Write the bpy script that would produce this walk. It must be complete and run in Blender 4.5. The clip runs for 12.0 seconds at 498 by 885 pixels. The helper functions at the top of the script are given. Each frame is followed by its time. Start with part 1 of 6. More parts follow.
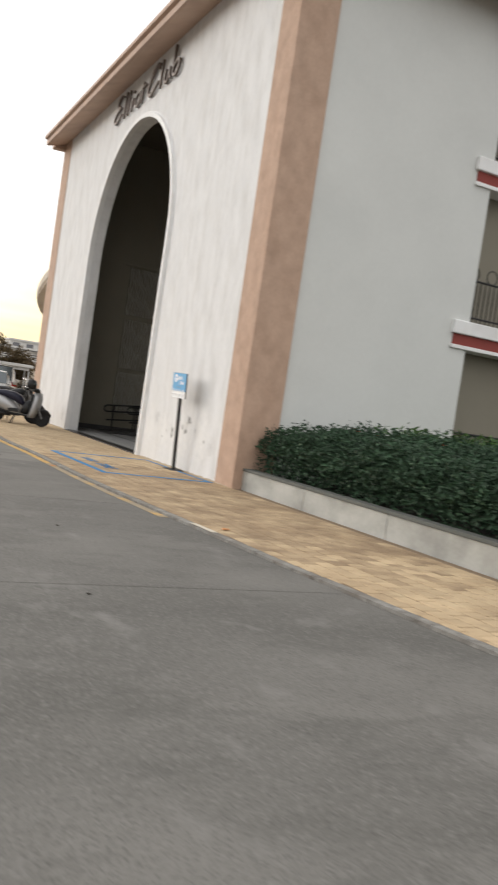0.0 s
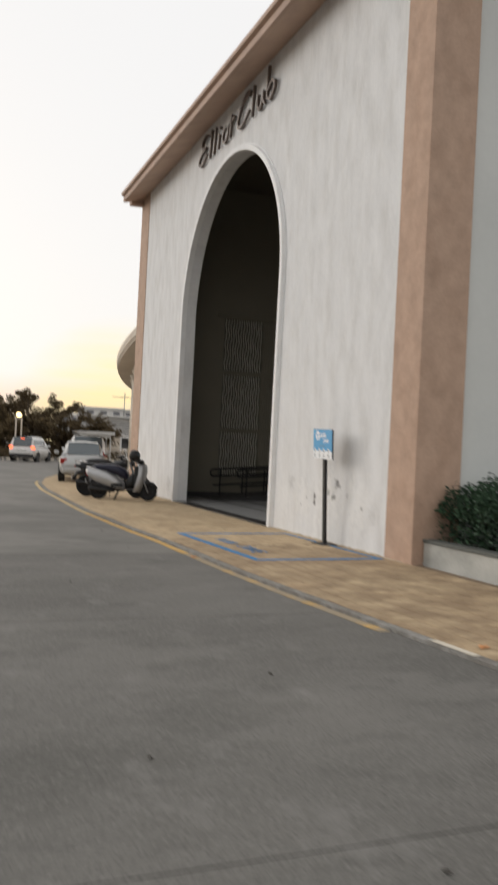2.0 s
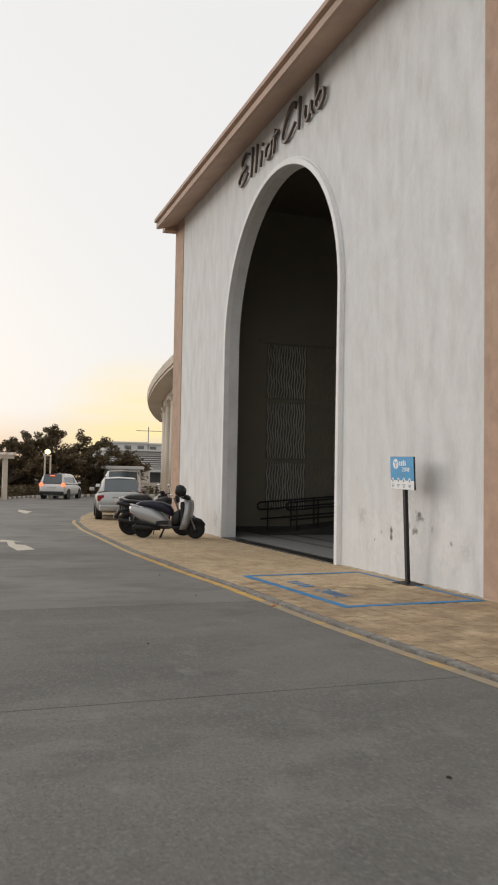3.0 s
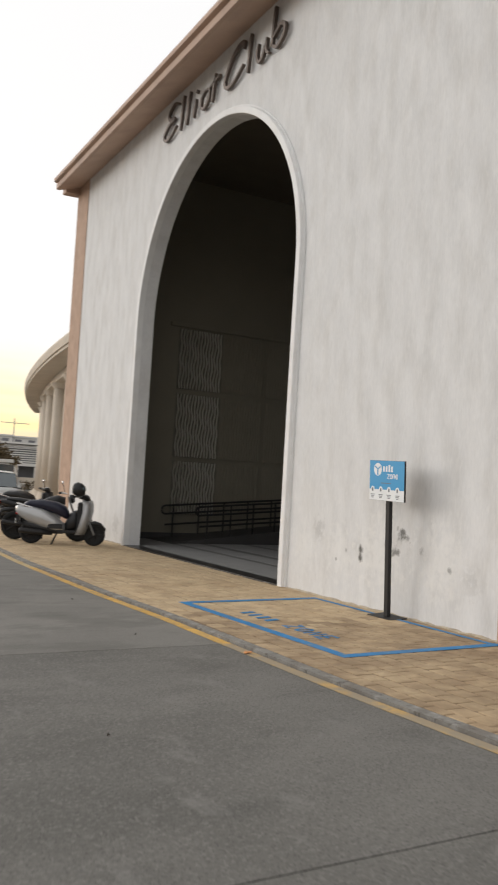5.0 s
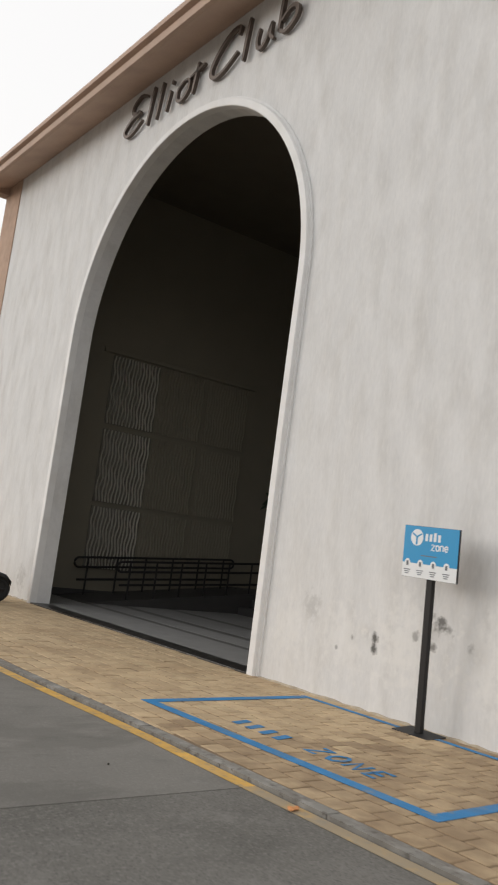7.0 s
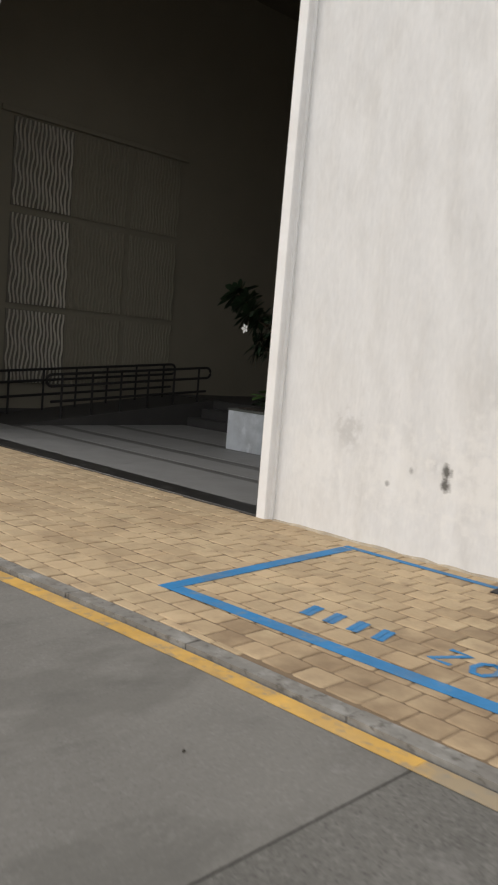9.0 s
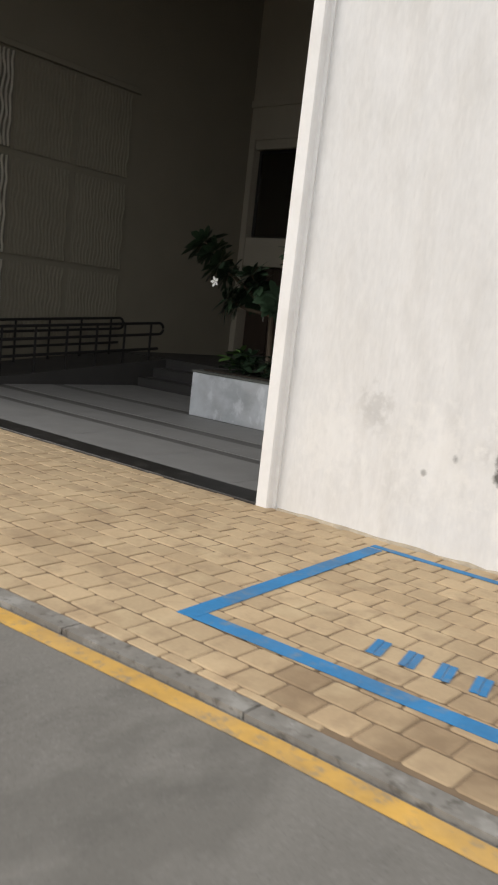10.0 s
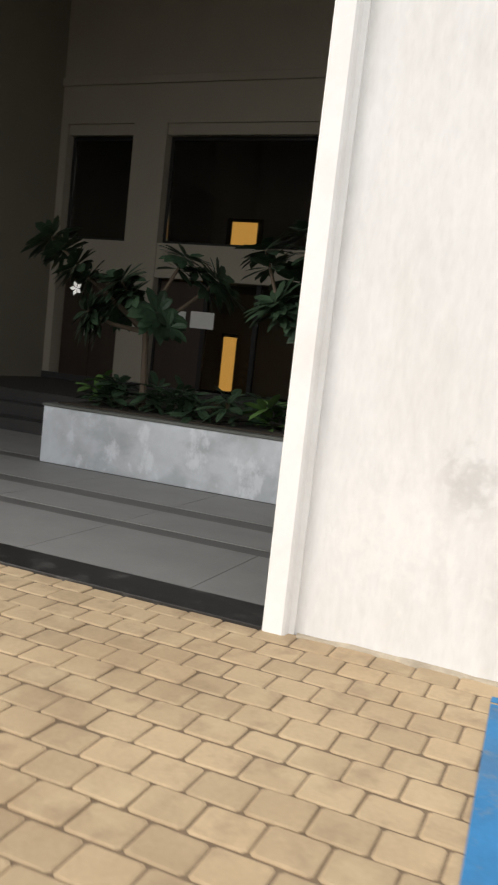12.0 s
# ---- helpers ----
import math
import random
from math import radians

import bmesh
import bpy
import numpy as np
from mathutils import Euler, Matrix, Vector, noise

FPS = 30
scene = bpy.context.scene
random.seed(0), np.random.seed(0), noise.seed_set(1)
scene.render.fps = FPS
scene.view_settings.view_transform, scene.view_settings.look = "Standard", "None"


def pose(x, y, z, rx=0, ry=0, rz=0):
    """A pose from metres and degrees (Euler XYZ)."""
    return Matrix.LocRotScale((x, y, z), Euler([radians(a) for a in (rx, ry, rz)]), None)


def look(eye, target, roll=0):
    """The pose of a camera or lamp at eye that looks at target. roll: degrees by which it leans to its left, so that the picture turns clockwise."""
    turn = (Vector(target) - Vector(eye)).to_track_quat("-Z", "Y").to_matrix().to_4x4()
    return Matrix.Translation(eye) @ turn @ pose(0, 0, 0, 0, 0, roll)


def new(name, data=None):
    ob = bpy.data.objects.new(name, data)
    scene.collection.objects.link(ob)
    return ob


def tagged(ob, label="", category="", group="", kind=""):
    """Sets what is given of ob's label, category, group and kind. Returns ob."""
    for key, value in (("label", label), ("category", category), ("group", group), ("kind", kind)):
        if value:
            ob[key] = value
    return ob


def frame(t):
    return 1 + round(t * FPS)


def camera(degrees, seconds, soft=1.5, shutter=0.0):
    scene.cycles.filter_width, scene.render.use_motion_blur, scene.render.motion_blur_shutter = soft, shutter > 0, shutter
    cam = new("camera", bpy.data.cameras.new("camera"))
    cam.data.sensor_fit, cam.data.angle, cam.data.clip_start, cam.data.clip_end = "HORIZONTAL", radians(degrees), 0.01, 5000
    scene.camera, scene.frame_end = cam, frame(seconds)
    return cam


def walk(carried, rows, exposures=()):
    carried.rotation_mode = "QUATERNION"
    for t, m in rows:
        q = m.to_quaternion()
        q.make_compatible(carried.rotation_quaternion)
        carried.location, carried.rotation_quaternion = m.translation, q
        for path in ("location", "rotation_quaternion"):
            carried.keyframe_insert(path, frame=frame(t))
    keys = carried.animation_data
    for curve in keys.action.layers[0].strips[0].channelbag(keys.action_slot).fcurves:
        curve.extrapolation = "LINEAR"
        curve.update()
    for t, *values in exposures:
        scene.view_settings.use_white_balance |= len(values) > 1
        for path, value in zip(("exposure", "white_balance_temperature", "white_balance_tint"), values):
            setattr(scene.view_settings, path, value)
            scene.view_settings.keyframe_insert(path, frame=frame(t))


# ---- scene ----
cam = camera(33.8, 12.0, soft=2.0, shutter=0.5)
PATH = [
    (0, (-5.827, -16.721, 1.289), (-4.93, -14.935, 1.212), 8.3),
    (0.5, (-5.905, -16.037, 1.318), (-5.117, -14.201, 1.243), 7.1),
    (1, (-5.885, -15.437, 1.342), (-5.161, -13.573, 1.281), 5.9),
    (1.5, (-5.928, -14.778, 1.365), (-5.246, -12.902, 1.234), 6.4),
    (2, (-6.012, -14.042, 1.396), (-5.286, -12.179, 1.417), 2.8),
    (2.5, (-6.162, -13.387, 1.426), (-5.504, -11.501, 1.528), 0.3),
    (4.3, (-6.296, -11.04, 1.42), (-5.534, -9.192, 1.476), 4.6),
    (4.5, (-6.303, -10.783, 1.41), (-5.524, -8.943, 1.495), 4.7),
    (5, (-6.252, -10.052, 1.417), (-5.289, -8.302, 1.522), 3.2),
    (5.5, (-6.251, -9.392, 1.409), (-5.229, -7.676, 1.514), 3.7),
    (6, (-6.16, -8.751, 1.39), (-5.071, -7.075, 1.475), 4.6),
    (6.5, (-6.149, -8.133, 1.389), (-5.056, -6.478, 1.64), 6.3),
    (7, (-6.007, -7.421, 1.37), (-4.83, -5.826, 1.633), 7.3),
    (7.5, (-5.879, -6.715, 1.347), (-4.652, -5.146, 1.525), 6.9),
    (7.7, (-5.794, -6.419, 1.347), (-4.519, -4.879, 1.399), 6.3),
    (9.3, (-5.19, -4.603, 1.453), (-3.784, -3.2, 1.224), 4.8),
    (9.5, (-5.127, -4.349, 1.457), (-3.709, -2.96, 1.211), 5.3),
    (10, (-4.913, -3.72, 1.425), (-3.384, -2.467, 1.123), 6.3),
    (10.5, (-4.631, -3.047, 1.393), (-3.08, -1.82, 1.094), 6.1),
    (11, (-4.377, -2.464, 1.37), (-2.724, -1.368, 1.107), 6.0),
    (11.5, (-4.069, -1.834, 1.394), (-2.302, -0.924, 1.173), 7.1),
    (12, (-3.813, -1.289, 1.377), (-1.983, -0.512, 1.16), 6.2),
]
EXPOSURES = [(0.0, 0.27), (0.7, 0.24), (1.5, -0.28), (2.0, -0.18), (2.5, -0.29), (4.3, -0.15), (5.5, -0.03), (7.0, -0.10), (7.6, -0.14), (9.5, 0.26), (10.5, 0.45), (11.0, 0.62), (11.5, 0.36), (12.0, 0.60)]
walk(cam, [(t, look(eye, target, roll)) for t, eye, target, roll in PATH], EXPOSURES)

# ---- light ----
world = bpy.data.worlds.new("dusk_sky")
scene.world = world
world.use_nodes = True
wn, wl = world.node_tree.nodes, world.node_tree.links
sky = wn.new("ShaderNodeTexSky")
sky.sky_type = "NISHITA"
sky.sun_disc = False
sky.sun_elevation = radians(6)
sky.sun_rotation = radians(-24)
sky.air_density, sky.dust_density, sky.ozone_density = 1.0, 4.0, 1.0
# thin high cloud: the sky's colour laid over an even pale veil
haze = wn.new("ShaderNodeMix")
haze.data_type, haze.blend_type = "RGBA", "MIX"
haze.inputs["B"].default_value = (8.65, 8.55, 8.5, 1)
# the veil thins towards the horizon, where the low sun's colour shows
sky_dir, split, thin = wn.new("ShaderNodeTexCoord"), wn.new("ShaderNodeSeparateXYZ"), wn.new("ShaderNodeMapRange")
wl.new(sky_dir.outputs["Generated"], split.inputs["Vector"])
wl.new(split.outputs["Z"], thin.inputs["Value"])
thin.inputs["From Max"].default_value = 0.08
thin.inputs["To Min"].default_value, thin.inputs["To Max"].default_value = 0.16, 0.84
wl.new(thin.outputs["Result"], haze.inputs["Factor"])
wl.new(sky.outputs["Color"], haze.inputs["A"])
# the sunset's yellow glow low over the bend, broken by streaks of cloud
near_sun, spread, streaks, streak_map, broken, amount, sunset = (wn.new("ShaderNode" + n) for n in ("VectorMath", "MapRange", "TexNoise", "Mapping", "MapRange", "Math", "Mix"))
near_sun.operation, amount.operation = "DOT_PRODUCT", "MULTIPLY"
near_sun.inputs[1].default_value = Vector((0.215, 0.97, 0.018)).normalized()
wl.new(sky_dir.outputs["Generated"], near_sun.inputs[0])
spread.inputs["From Min"].default_value, spread.inputs["From Max"].default_value = 0.9905, 0.9995
wl.new(near_sun.outputs["Value"], spread.inputs["Value"])
streak_map.inputs["Scale"].default_value = (4, 4, 34)
wl.new(sky_dir.outputs["Generated"], streak_map.inputs["Vector"])
wl.new(streak_map.outputs["Vector"], streaks.inputs["Vector"])
streaks.inputs["Scale"].default_value = 1.5
broken.inputs["From Min"].default_value, broken.inputs["From Max"].default_value = 0.3, 0.62
broken.inputs["To Min"].default_value, broken.inputs["To Max"].default_value = 0.5, 1.0
wl.new(streaks.outputs["Fac"], broken.inputs["Value"])
wl.new(spread.outputs["Result"], amount.inputs[0])
wl.new(broken.outputs["Result"], amount.inputs[1])
sunset.data_type = "RGBA"
sunset.inputs["B"].default_value = (9.6, 7.8, 4.0, 1)
wl.new(amount.outputs[0], sunset.inputs["Factor"])
wl.new(haze.outputs["Result"], sunset.inputs["A"])
wl.new(sunset.outputs["Result"], wn["Background"].inputs["Color"])
wn["Background"].inputs["Strength"].default_value = 0.138

sun = new("low_sun", bpy.data.lights.new("low_sun", "SUN"))
sun.data.energy = 1.1
sun.data.angle = radians(22)
sun.data.color = (1.0, 0.965, 0.93)
sun.matrix_world = look((0, 0, 0), (0.60, -0.76, -0.22))


# ---- materials ----
def material(name, color, rough=0.8, metal=0.0, vary=0.12, scale=6.0, fine=60.0, bump=0.15, stretch=(1, 1, 1), island=0.0, obj_random=0.0, spec=0.4, tint=None, tint_amount=0.0, tint_scale=1.5, dist=0.01):
    """Noise at two scales over a base colour, with relief; stains of a second colour."""
    m = bpy.data.materials.new(name)
    m.use_nodes = True
    n, l = m.node_tree.nodes, m.node_tree.links
    bsdf = n["Principled BSDF"]
    coord, mapping = n.new("ShaderNodeNewGeometry"), n.new("ShaderNodeMapping")
    mapping.inputs["Scale"].default_value = stretch
    l.new(coord.outputs["Position"], mapping.inputs["Vector"])
    big, small = n.new("ShaderNodeTexNoise"), n.new("ShaderNodeTexNoise")
    big.inputs["Scale"].default_value, small.inputs["Scale"].default_value = scale, fine
    big.inputs["Detail"].default_value, small.inputs["Detail"].default_value = 6, 4
    l.new(mapping.outputs["Vector"], big.inputs["Vector"])
    l.new(mapping.outputs["Vector"], small.inputs["Vector"])
    add = n.new("ShaderNodeMath")
    add.operation = "MULTIPLY_ADD"
    add.inputs[1].default_value = 0.45
    l.new(small.outputs["Fac"], add.inputs[0])
    l.new(big.outputs["Fac"], add.inputs[2])
    ramp = n.new("ShaderNodeMapRange")
    ramp.inputs["From Min"].default_value, ramp.inputs["From Max"].default_value = 0.35, 1.1
    ramp.inputs["To Min"].default_value, ramp.inputs["To Max"].default_value = 1 - vary, 1 + vary
    l.new(add.outputs[0], ramp.inputs["Value"])
    value = ramp.outputs["Result"]
    for amount, node, socket in ((island, "ShaderNodeNewGeometry", "Random Per Island"), (obj_random, "ShaderNodeObjectInfo", "Random")):
        if amount:
            r, mr, mul = n.new(node), n.new("ShaderNodeMapRange"), n.new("ShaderNodeMath")
            mr.inputs["To Min"].default_value, mr.inputs["To Max"].default_value = 1 - amount, 1 + amount
            mul.operation = "MULTIPLY"
            l.new(r.outputs[socket], mr.inputs["Value"])
            l.new(mr.outputs["Result"], mul.inputs[0])
            l.new(value, mul.inputs[1])
            value = mul.outputs[0]
    base = n.new("ShaderNodeRGB")
    base.outputs[0].default_value = (*color, 1)
    colour = base.outputs[0]
    if tint:
        spots, mr, mix = n.new("ShaderNodeTexNoise"), n.new("ShaderNodeMapRange"), n.new("ShaderNodeMix")
        spots.inputs["Scale"].default_value, spots.inputs["Detail"].default_value = tint_scale, 7
        l.new(mapping.outputs["Vector"], spots.inputs["Vector"])
        mr.inputs["From Min"].default_value, mr.inputs["From Max"].default_value = 0.45, 0.72
        mr.inputs["To Max"].default_value = tint_amount
        l.new(spots.outputs["Fac"], mr.inputs["Value"])
        mix.data_type = "RGBA"
        l.new(mr.outputs["Result"], mix.inputs["Factor"])
        l.new(colour, mix.inputs["A"])
        mix.inputs["B"].default_value = (*tint, 1)
        colour = mix.outputs["Result"]
    scaled = n.new("ShaderNodeVectorMath")
    scaled.operation = "SCALE"
    l.new(colour, scaled.inputs[0])
    l.new(value, scaled.inputs["Scale"])
    l.new(scaled.outputs["Vector"], bsdf.inputs["Base Color"])
    bsdf.inputs["Roughness"].default_value, bsdf.inputs["Metallic"].default_value = rough, metal
    bsdf.inputs["Specular IOR Level"].default_value = spec
    if bump:
        b = n.new("ShaderNodeBump")
        b.inputs["Strength"].default_value, b.inputs["Distance"].default_value = bump, dist
        l.new(add.outputs[0], b.inputs["Height"])
        l.new(b.outputs["Normal"], bsdf.inputs["Normal"])
    return m


def add_blotch(m, colour, scale, lo, hi, amount, stretch=(1, 1, 1), seed=0.0):
    """A second layer of patches in another colour."""
    n, l = m.node_tree.nodes, m.node_tree.links
    bsdf = n["Principled BSDF"]
    source = bsdf.inputs["Base Color"].links[0].from_socket
    geo, mapping, tex, mr, mix = n.new("ShaderNodeNewGeometry"), n.new("ShaderNodeMapping"), n.new("ShaderNodeTexNoise"), n.new("ShaderNodeMapRange"), n.new("ShaderNodeMix")
    mapping.inputs["Scale"].default_value = stretch
    mapping.inputs["Location"].default_value = (seed, seed * 0.7, seed * 1.3)
    l.new(geo.outputs["Position"], mapping.inputs["Vector"])
    l.new(mapping.outputs["Vector"], tex.inputs["Vector"])
    tex.inputs["Scale"].default_value, tex.inputs["Detail"].default_value, tex.inputs["Roughness"].default_value = scale, 8, 0.6
    mr.inputs["From Min"].default_value, mr.inputs["From Max"].default_value, mr.inputs["To Max"].default_value = lo, hi, amount
    l.new(tex.outputs["Fac"], mr.inputs["Value"])
    mix.data_type = "RGBA"
    l.new(mr.outputs["Result"], mix.inputs["Factor"])
    l.new(source, mix.inputs["A"])
    mix.inputs["B"].default_value = (*colour, 1)
    l.new(mix.outputs["Result"], bsdf.inputs["Base Color"])


def add_stains(m, spots, colour):
    """Damp stains and scuffs with places of their own: (x, y, z, radius, strength)."""
    n, l = m.node_tree.nodes, m.node_tree.links
    bsdf = n["Principled BSDF"]
    source = bsdf.inputs["Base Color"].links[0].from_socket
    geo, noise_tex = n.new("ShaderNodeNewGeometry"), n.new("ShaderNodeTexNoise")
    noise_tex.inputs["Scale"].default_value, noise_tex.inputs["Detail"].default_value = 10.0, 6
    noise_tex.inputs["Roughness"].default_value = 0.6
    l.new(geo.outputs["Position"], noise_tex.inputs["Vector"])
    for x, y, z, radius, strength in spots:
        d, warped, mr, mix = n.new("ShaderNodeVectorMath"), n.new("ShaderNodeMath"), n.new("ShaderNodeMapRange"), n.new("ShaderNodeMix")
        d.operation = "DISTANCE"
        d.inputs[1].default_value = (x, y, z)
        l.new(geo.outputs["Position"], d.inputs[0])
        warped.operation = "MULTIPLY_ADD"
        warped.inputs[1].default_value = radius * 2.6
        l.new(noise_tex.outputs["Fac"], warped.inputs[0])
        l.new(d.outputs["Value"], warped.inputs[2])
        mr.inputs["From Min"].default_value, mr.inputs["From Max"].default_value = radius * 1.45, radius * 2.0
        mr.inputs["To Min"].default_value, mr.inputs["To Max"].default_value = strength, 0.0
        l.new(warped.outputs[0], mr.inputs["Value"])
        mix.data_type = "RGBA"
        l.new(mr.outputs["Result"], mix.inputs["Factor"])
        l.new(source, mix.inputs["A"])
        mix.inputs["B"].default_value = (*colour, 1)
        source = mix.outputs["Result"]
    l.new(source, bsdf.inputs["Base Color"])


def glow(name, color, strength):
    m = bpy.data.materials.new(name)
    m.use_nodes = True
    b = m.node_tree.nodes["Principled BSDF"]
    b.inputs["Base Color"].default_value = (*color, 1)
    b.inputs["Emission Color"].default_value = (*color, 1)
    b.inputs["Emission Strength"].default_value = strength
    return m


def glass(name, tint, rough=0.03):
    m = bpy.data.materials.new(name)
    m.use_nodes = True
    b = m.node_tree.nodes["Principled BSDF"]
    b.inputs["Base Color"].default_value = (*tint, 1)
    b.inputs["Roughness"].default_value = rough
    b.inputs["Transmission Weight"].default_value = 1.0
    b.inputs["IOR"].default_value = 1.5
    return m


WALL = material("plaster_offwhite", (0.70, 0.697, 0.69), 0.88, vary=0.11, scale=1.6, fine=15.0, bump=0.4, stretch=(1, 2.3, 0.8), tint=(0.55, 0.535, 0.51), tint_amount=0.55, tint_scale=1.5, dist=0.006)
add_blotch(WALL, (0.80, 0.79, 0.77), 9.0, 0.48, 0.66, 0.26, (1, 2.4, 0.7), 2.0)
add_blotch(WALL, (0.52, 0.505, 0.48), 15.0, 0.55, 0.72, 0.2, (1, 2.6, 0.6), 7.0)
add_stains(WALL, [(0, -0.79, 0.88, 0.26, 0.3), (0, -2.96, 0.72, 0.22, 0.3), (0, -2.42, 0.84, 0.2, 0.3), (0, -1.62, 0.72, 0.2, 0.2), (0, 7.2, 0.4, 0.35, 0.3), (0, -3.61, 0.55, 0.3, 0.25)], (0.26, 0.245, 0.225))
add_stains(WALL, [(0, -2.13, 0.72, 0.75, 0.55), (0, -3.19, 0.68, 0.7, 0.5), (0, -1.29, 0.62, 0.6, 0.45), (0, -0.46, 0.62, 0.5, 0.4)], (0.80, 0.79, 0.765))
add_stains(WALL, [(0, -1.74, 0.71, 0.085, 0.9), (0, -1.73, 0.60, 0.075, 0.9), (0, -1.43, 0.66, 0.05, 0.6), (0, -2.50, 0.95, 0.13, 0.8), (0, -2.63, 0.90, 0.08, 0.6), (0, -2.42, 0.73, 0.11, 0.7), (0, -2.24, 0.80, 0.08, 0.5), (0, -1.22, 0.53, 0.045, 0.5), (0, -2.87, 0.78, 0.07, 0.4), (0, -3.33, 0.62, 0.05, 0.5)], (0.075, 0.07, 0.062))
SIDEWALL = material("plaster_white_smooth", (0.63, 0.635, 0.61), 0.85, vary=0.05, scale=0.8, fine=14, bump=0.1, tint=(0.54, 0.55, 0.53), tint_amount=0.4, tint_scale=0.7)
TAN = material("tan_textured_paint", (0.47, 0.325, 0.24), 0.85, vary=0.16, scale=5, fine=26, bump=0.5, stretch=(1, 1, 0.8), tint=(0.37, 0.245, 0.175), tint_amount=0.5, tint_scale=3.5)
CORNICE = material("cornice_tan_paint", (0.50, 0.36, 0.28), 0.8, vary=0.08, scale=2, fine=20, bump=0.1, tint=(0.36, 0.26, 0.21), tint_amount=0.5)
TRIM = material("trim_white_paint", (0.79, 0.785, 0.775), 0.65, vary=0.05, scale=3, fine=30, bump=0.08, tint=(0.62, 0.59, 0.55), tint_amount=0.4, tint_scale=2.5)
ROAD = material("concrete_road", (0.212, 0.202, 0.183), 0.86, vary=0.22, scale=1.1, fine=40, bump=0.3, tint=(0.10, 0.094, 0.085), tint_amount=0.75, tint_scale=0.55, dist=0.004)
add_blotch(ROAD, (0.255, 0.242, 0.218), 0.9, 0.52, 0.72, 0.75, (0.6, 1.5, 1), 3.0)
add_blotch(ROAD, (0.085, 0.082, 0.075), 2.3, 0.56, 0.74, 0.55, (0.7, 1.6, 1), 9.0)
add_blotch(ROAD, (0.27, 0.26, 0.245), 9.0, 0.62, 0.74, 0.6, (1, 1, 1), 5.0)
add_blotch(ROAD, (0.30, 0.29, 0.275), 55.0, 0.53, 0.66, 0.35)
add_blotch(ROAD, (0.07, 0.068, 0.062), 70.0, 0.55, 0.68, 0.35, (1, 1, 1), 6.0)
add_blotch(ROAD, (0.115, 0.11, 0.098), 0.75, 0.52, 0.60, 0.5, (1.0, 1.9, 1), 17.0)
GROUND = material("dark_earth_ground", (0.16, 0.15, 0.13), 0.95, vary=0.2, scale=0.6, fine=12, bump=0.2)
PAVER = material("sand_paver", (0.485, 0.365, 0.225), 0.88, vary=0.16, scale=2.0, fine=45, bump=0.35, island=0.09, tint=(0.34, 0.235, 0.135), tint_amount=0.6, tint_scale=1.2, dist=0.004)
PAVER_OWN = material("sand_paver_single", (0.485, 0.365, 0.225), 0.88, vary=0.16, scale=2.0, fine=45, bump=0.35, obj_random=0.09, tint=(0.34, 0.235, 0.135), tint_amount=0.6, tint_scale=1.2, dist=0.004)
for m in (PAVER, PAVER_OWN):
    add_blotch(m, (0.27, 0.19, 0.12), 5.0, 0.52, 0.72, 0.6, (1, 1, 1), 4.0)
    add_blotch(m, (0.60, 0.48, 0.30), 3.3, 0.55, 0.72, 0.5, (1, 1, 1), 11.0)
# browner copy of the paver, for blocks south of y = -1.6
PAVER_BROWN = PAVER.copy()
PAVER_BROWN.name = "sand_paver_dirty"
add_blotch(PAVER_BROWN, (0.20, 0.135, 0.08), 3.2, 0.30, 0.62, 0.72, (1, 1, 1), 27.0)
MORTAR = material("wall_foot_mortar", (0.44, 0.38, 0.29), 0.95, vary=0.3, scale=6, fine=50, bump=0.6, tint=(0.26, 0.21, 0.15), tint_amount=0.7, tint_scale=5)
JOINT = material("sandy_joint", (0.20, 0.142, 0.09), 0.95, vary=0.2, scale=8, fine=60, bump=0.3)
KERB = material("kerb_concrete", (0.22, 0.21, 0.19), 0.9, vary=0.25, scale=5, fine=35, bump=0.5, tint=(0.14, 0.12, 0.10), tint_amount=0.8, tint_scale=3)
add_blotch(KERB, (0.36, 0.35, 0.325), 7.0, 0.52, 0.64, 0.6, (1, 1, 1), 2.0)
add_blotch(KERB, (0.08, 0.07, 0.058), 18.0, 0.55, 0.66, 0.7, (1, 1, 1), 5.0)
YELLOW = material("yellow_road_paint", (0.62, 0.37, 0.085), 0.75, vary=0.2, scale=5, fine=30, bump=0.15, tint=(0.30, 0.20, 0.09), tint_amount=0.5, tint_scale=3)
BLUE = material("blue_line_paint", (0.03, 0.20, 0.44), 0.7, vary=0.22, scale=4, fine=35, bump=0.15, tint=(0.10, 0.17, 0.26), tint_amount=0.55, tint_scale=3)
BLACKSTONE = material("black_granite", (0.022, 0.021, 0.02), 0.35, vary=0.4, scale=12, fine=80, bump=0.1)
add_blotch(YELLOW, (0.40, 0.29, 0.16), 2.2, 0.48, 0.68, 0.5)
add_blotch(YELLOW, (0.25, 0.22, 0.17), 16.0, 0.52, 0.66, 0.7)
add_blotch(BLUE, (0.24, 0.24, 0.20), 9.0, 0.54, 0.70, 0.6)
add_blotch(BLACKSTONE, (0.10, 0.097, 0.09), 5.0, 0.54, 0.64, 0.6)
YELLOW_WORN = YELLOW.copy()
YELLOW_WORN.name = "yellow_road_paint_worn"
add_blotch(YELLOW_WORN, (0.27, 0.235, 0.18), 3.5, 0.30, 0.52, 0.85, (1, 1, 1), 19.0)
YELLOW_FADED = YELLOW.copy()
YELLOW_FADED.name = "yellow_road_paint_faded"
add_blotch(YELLOW_FADED, (0.46, 0.39, 0.24), 4.0, 0.25, 0.55, 0.7, (1, 1, 1), 23.0)
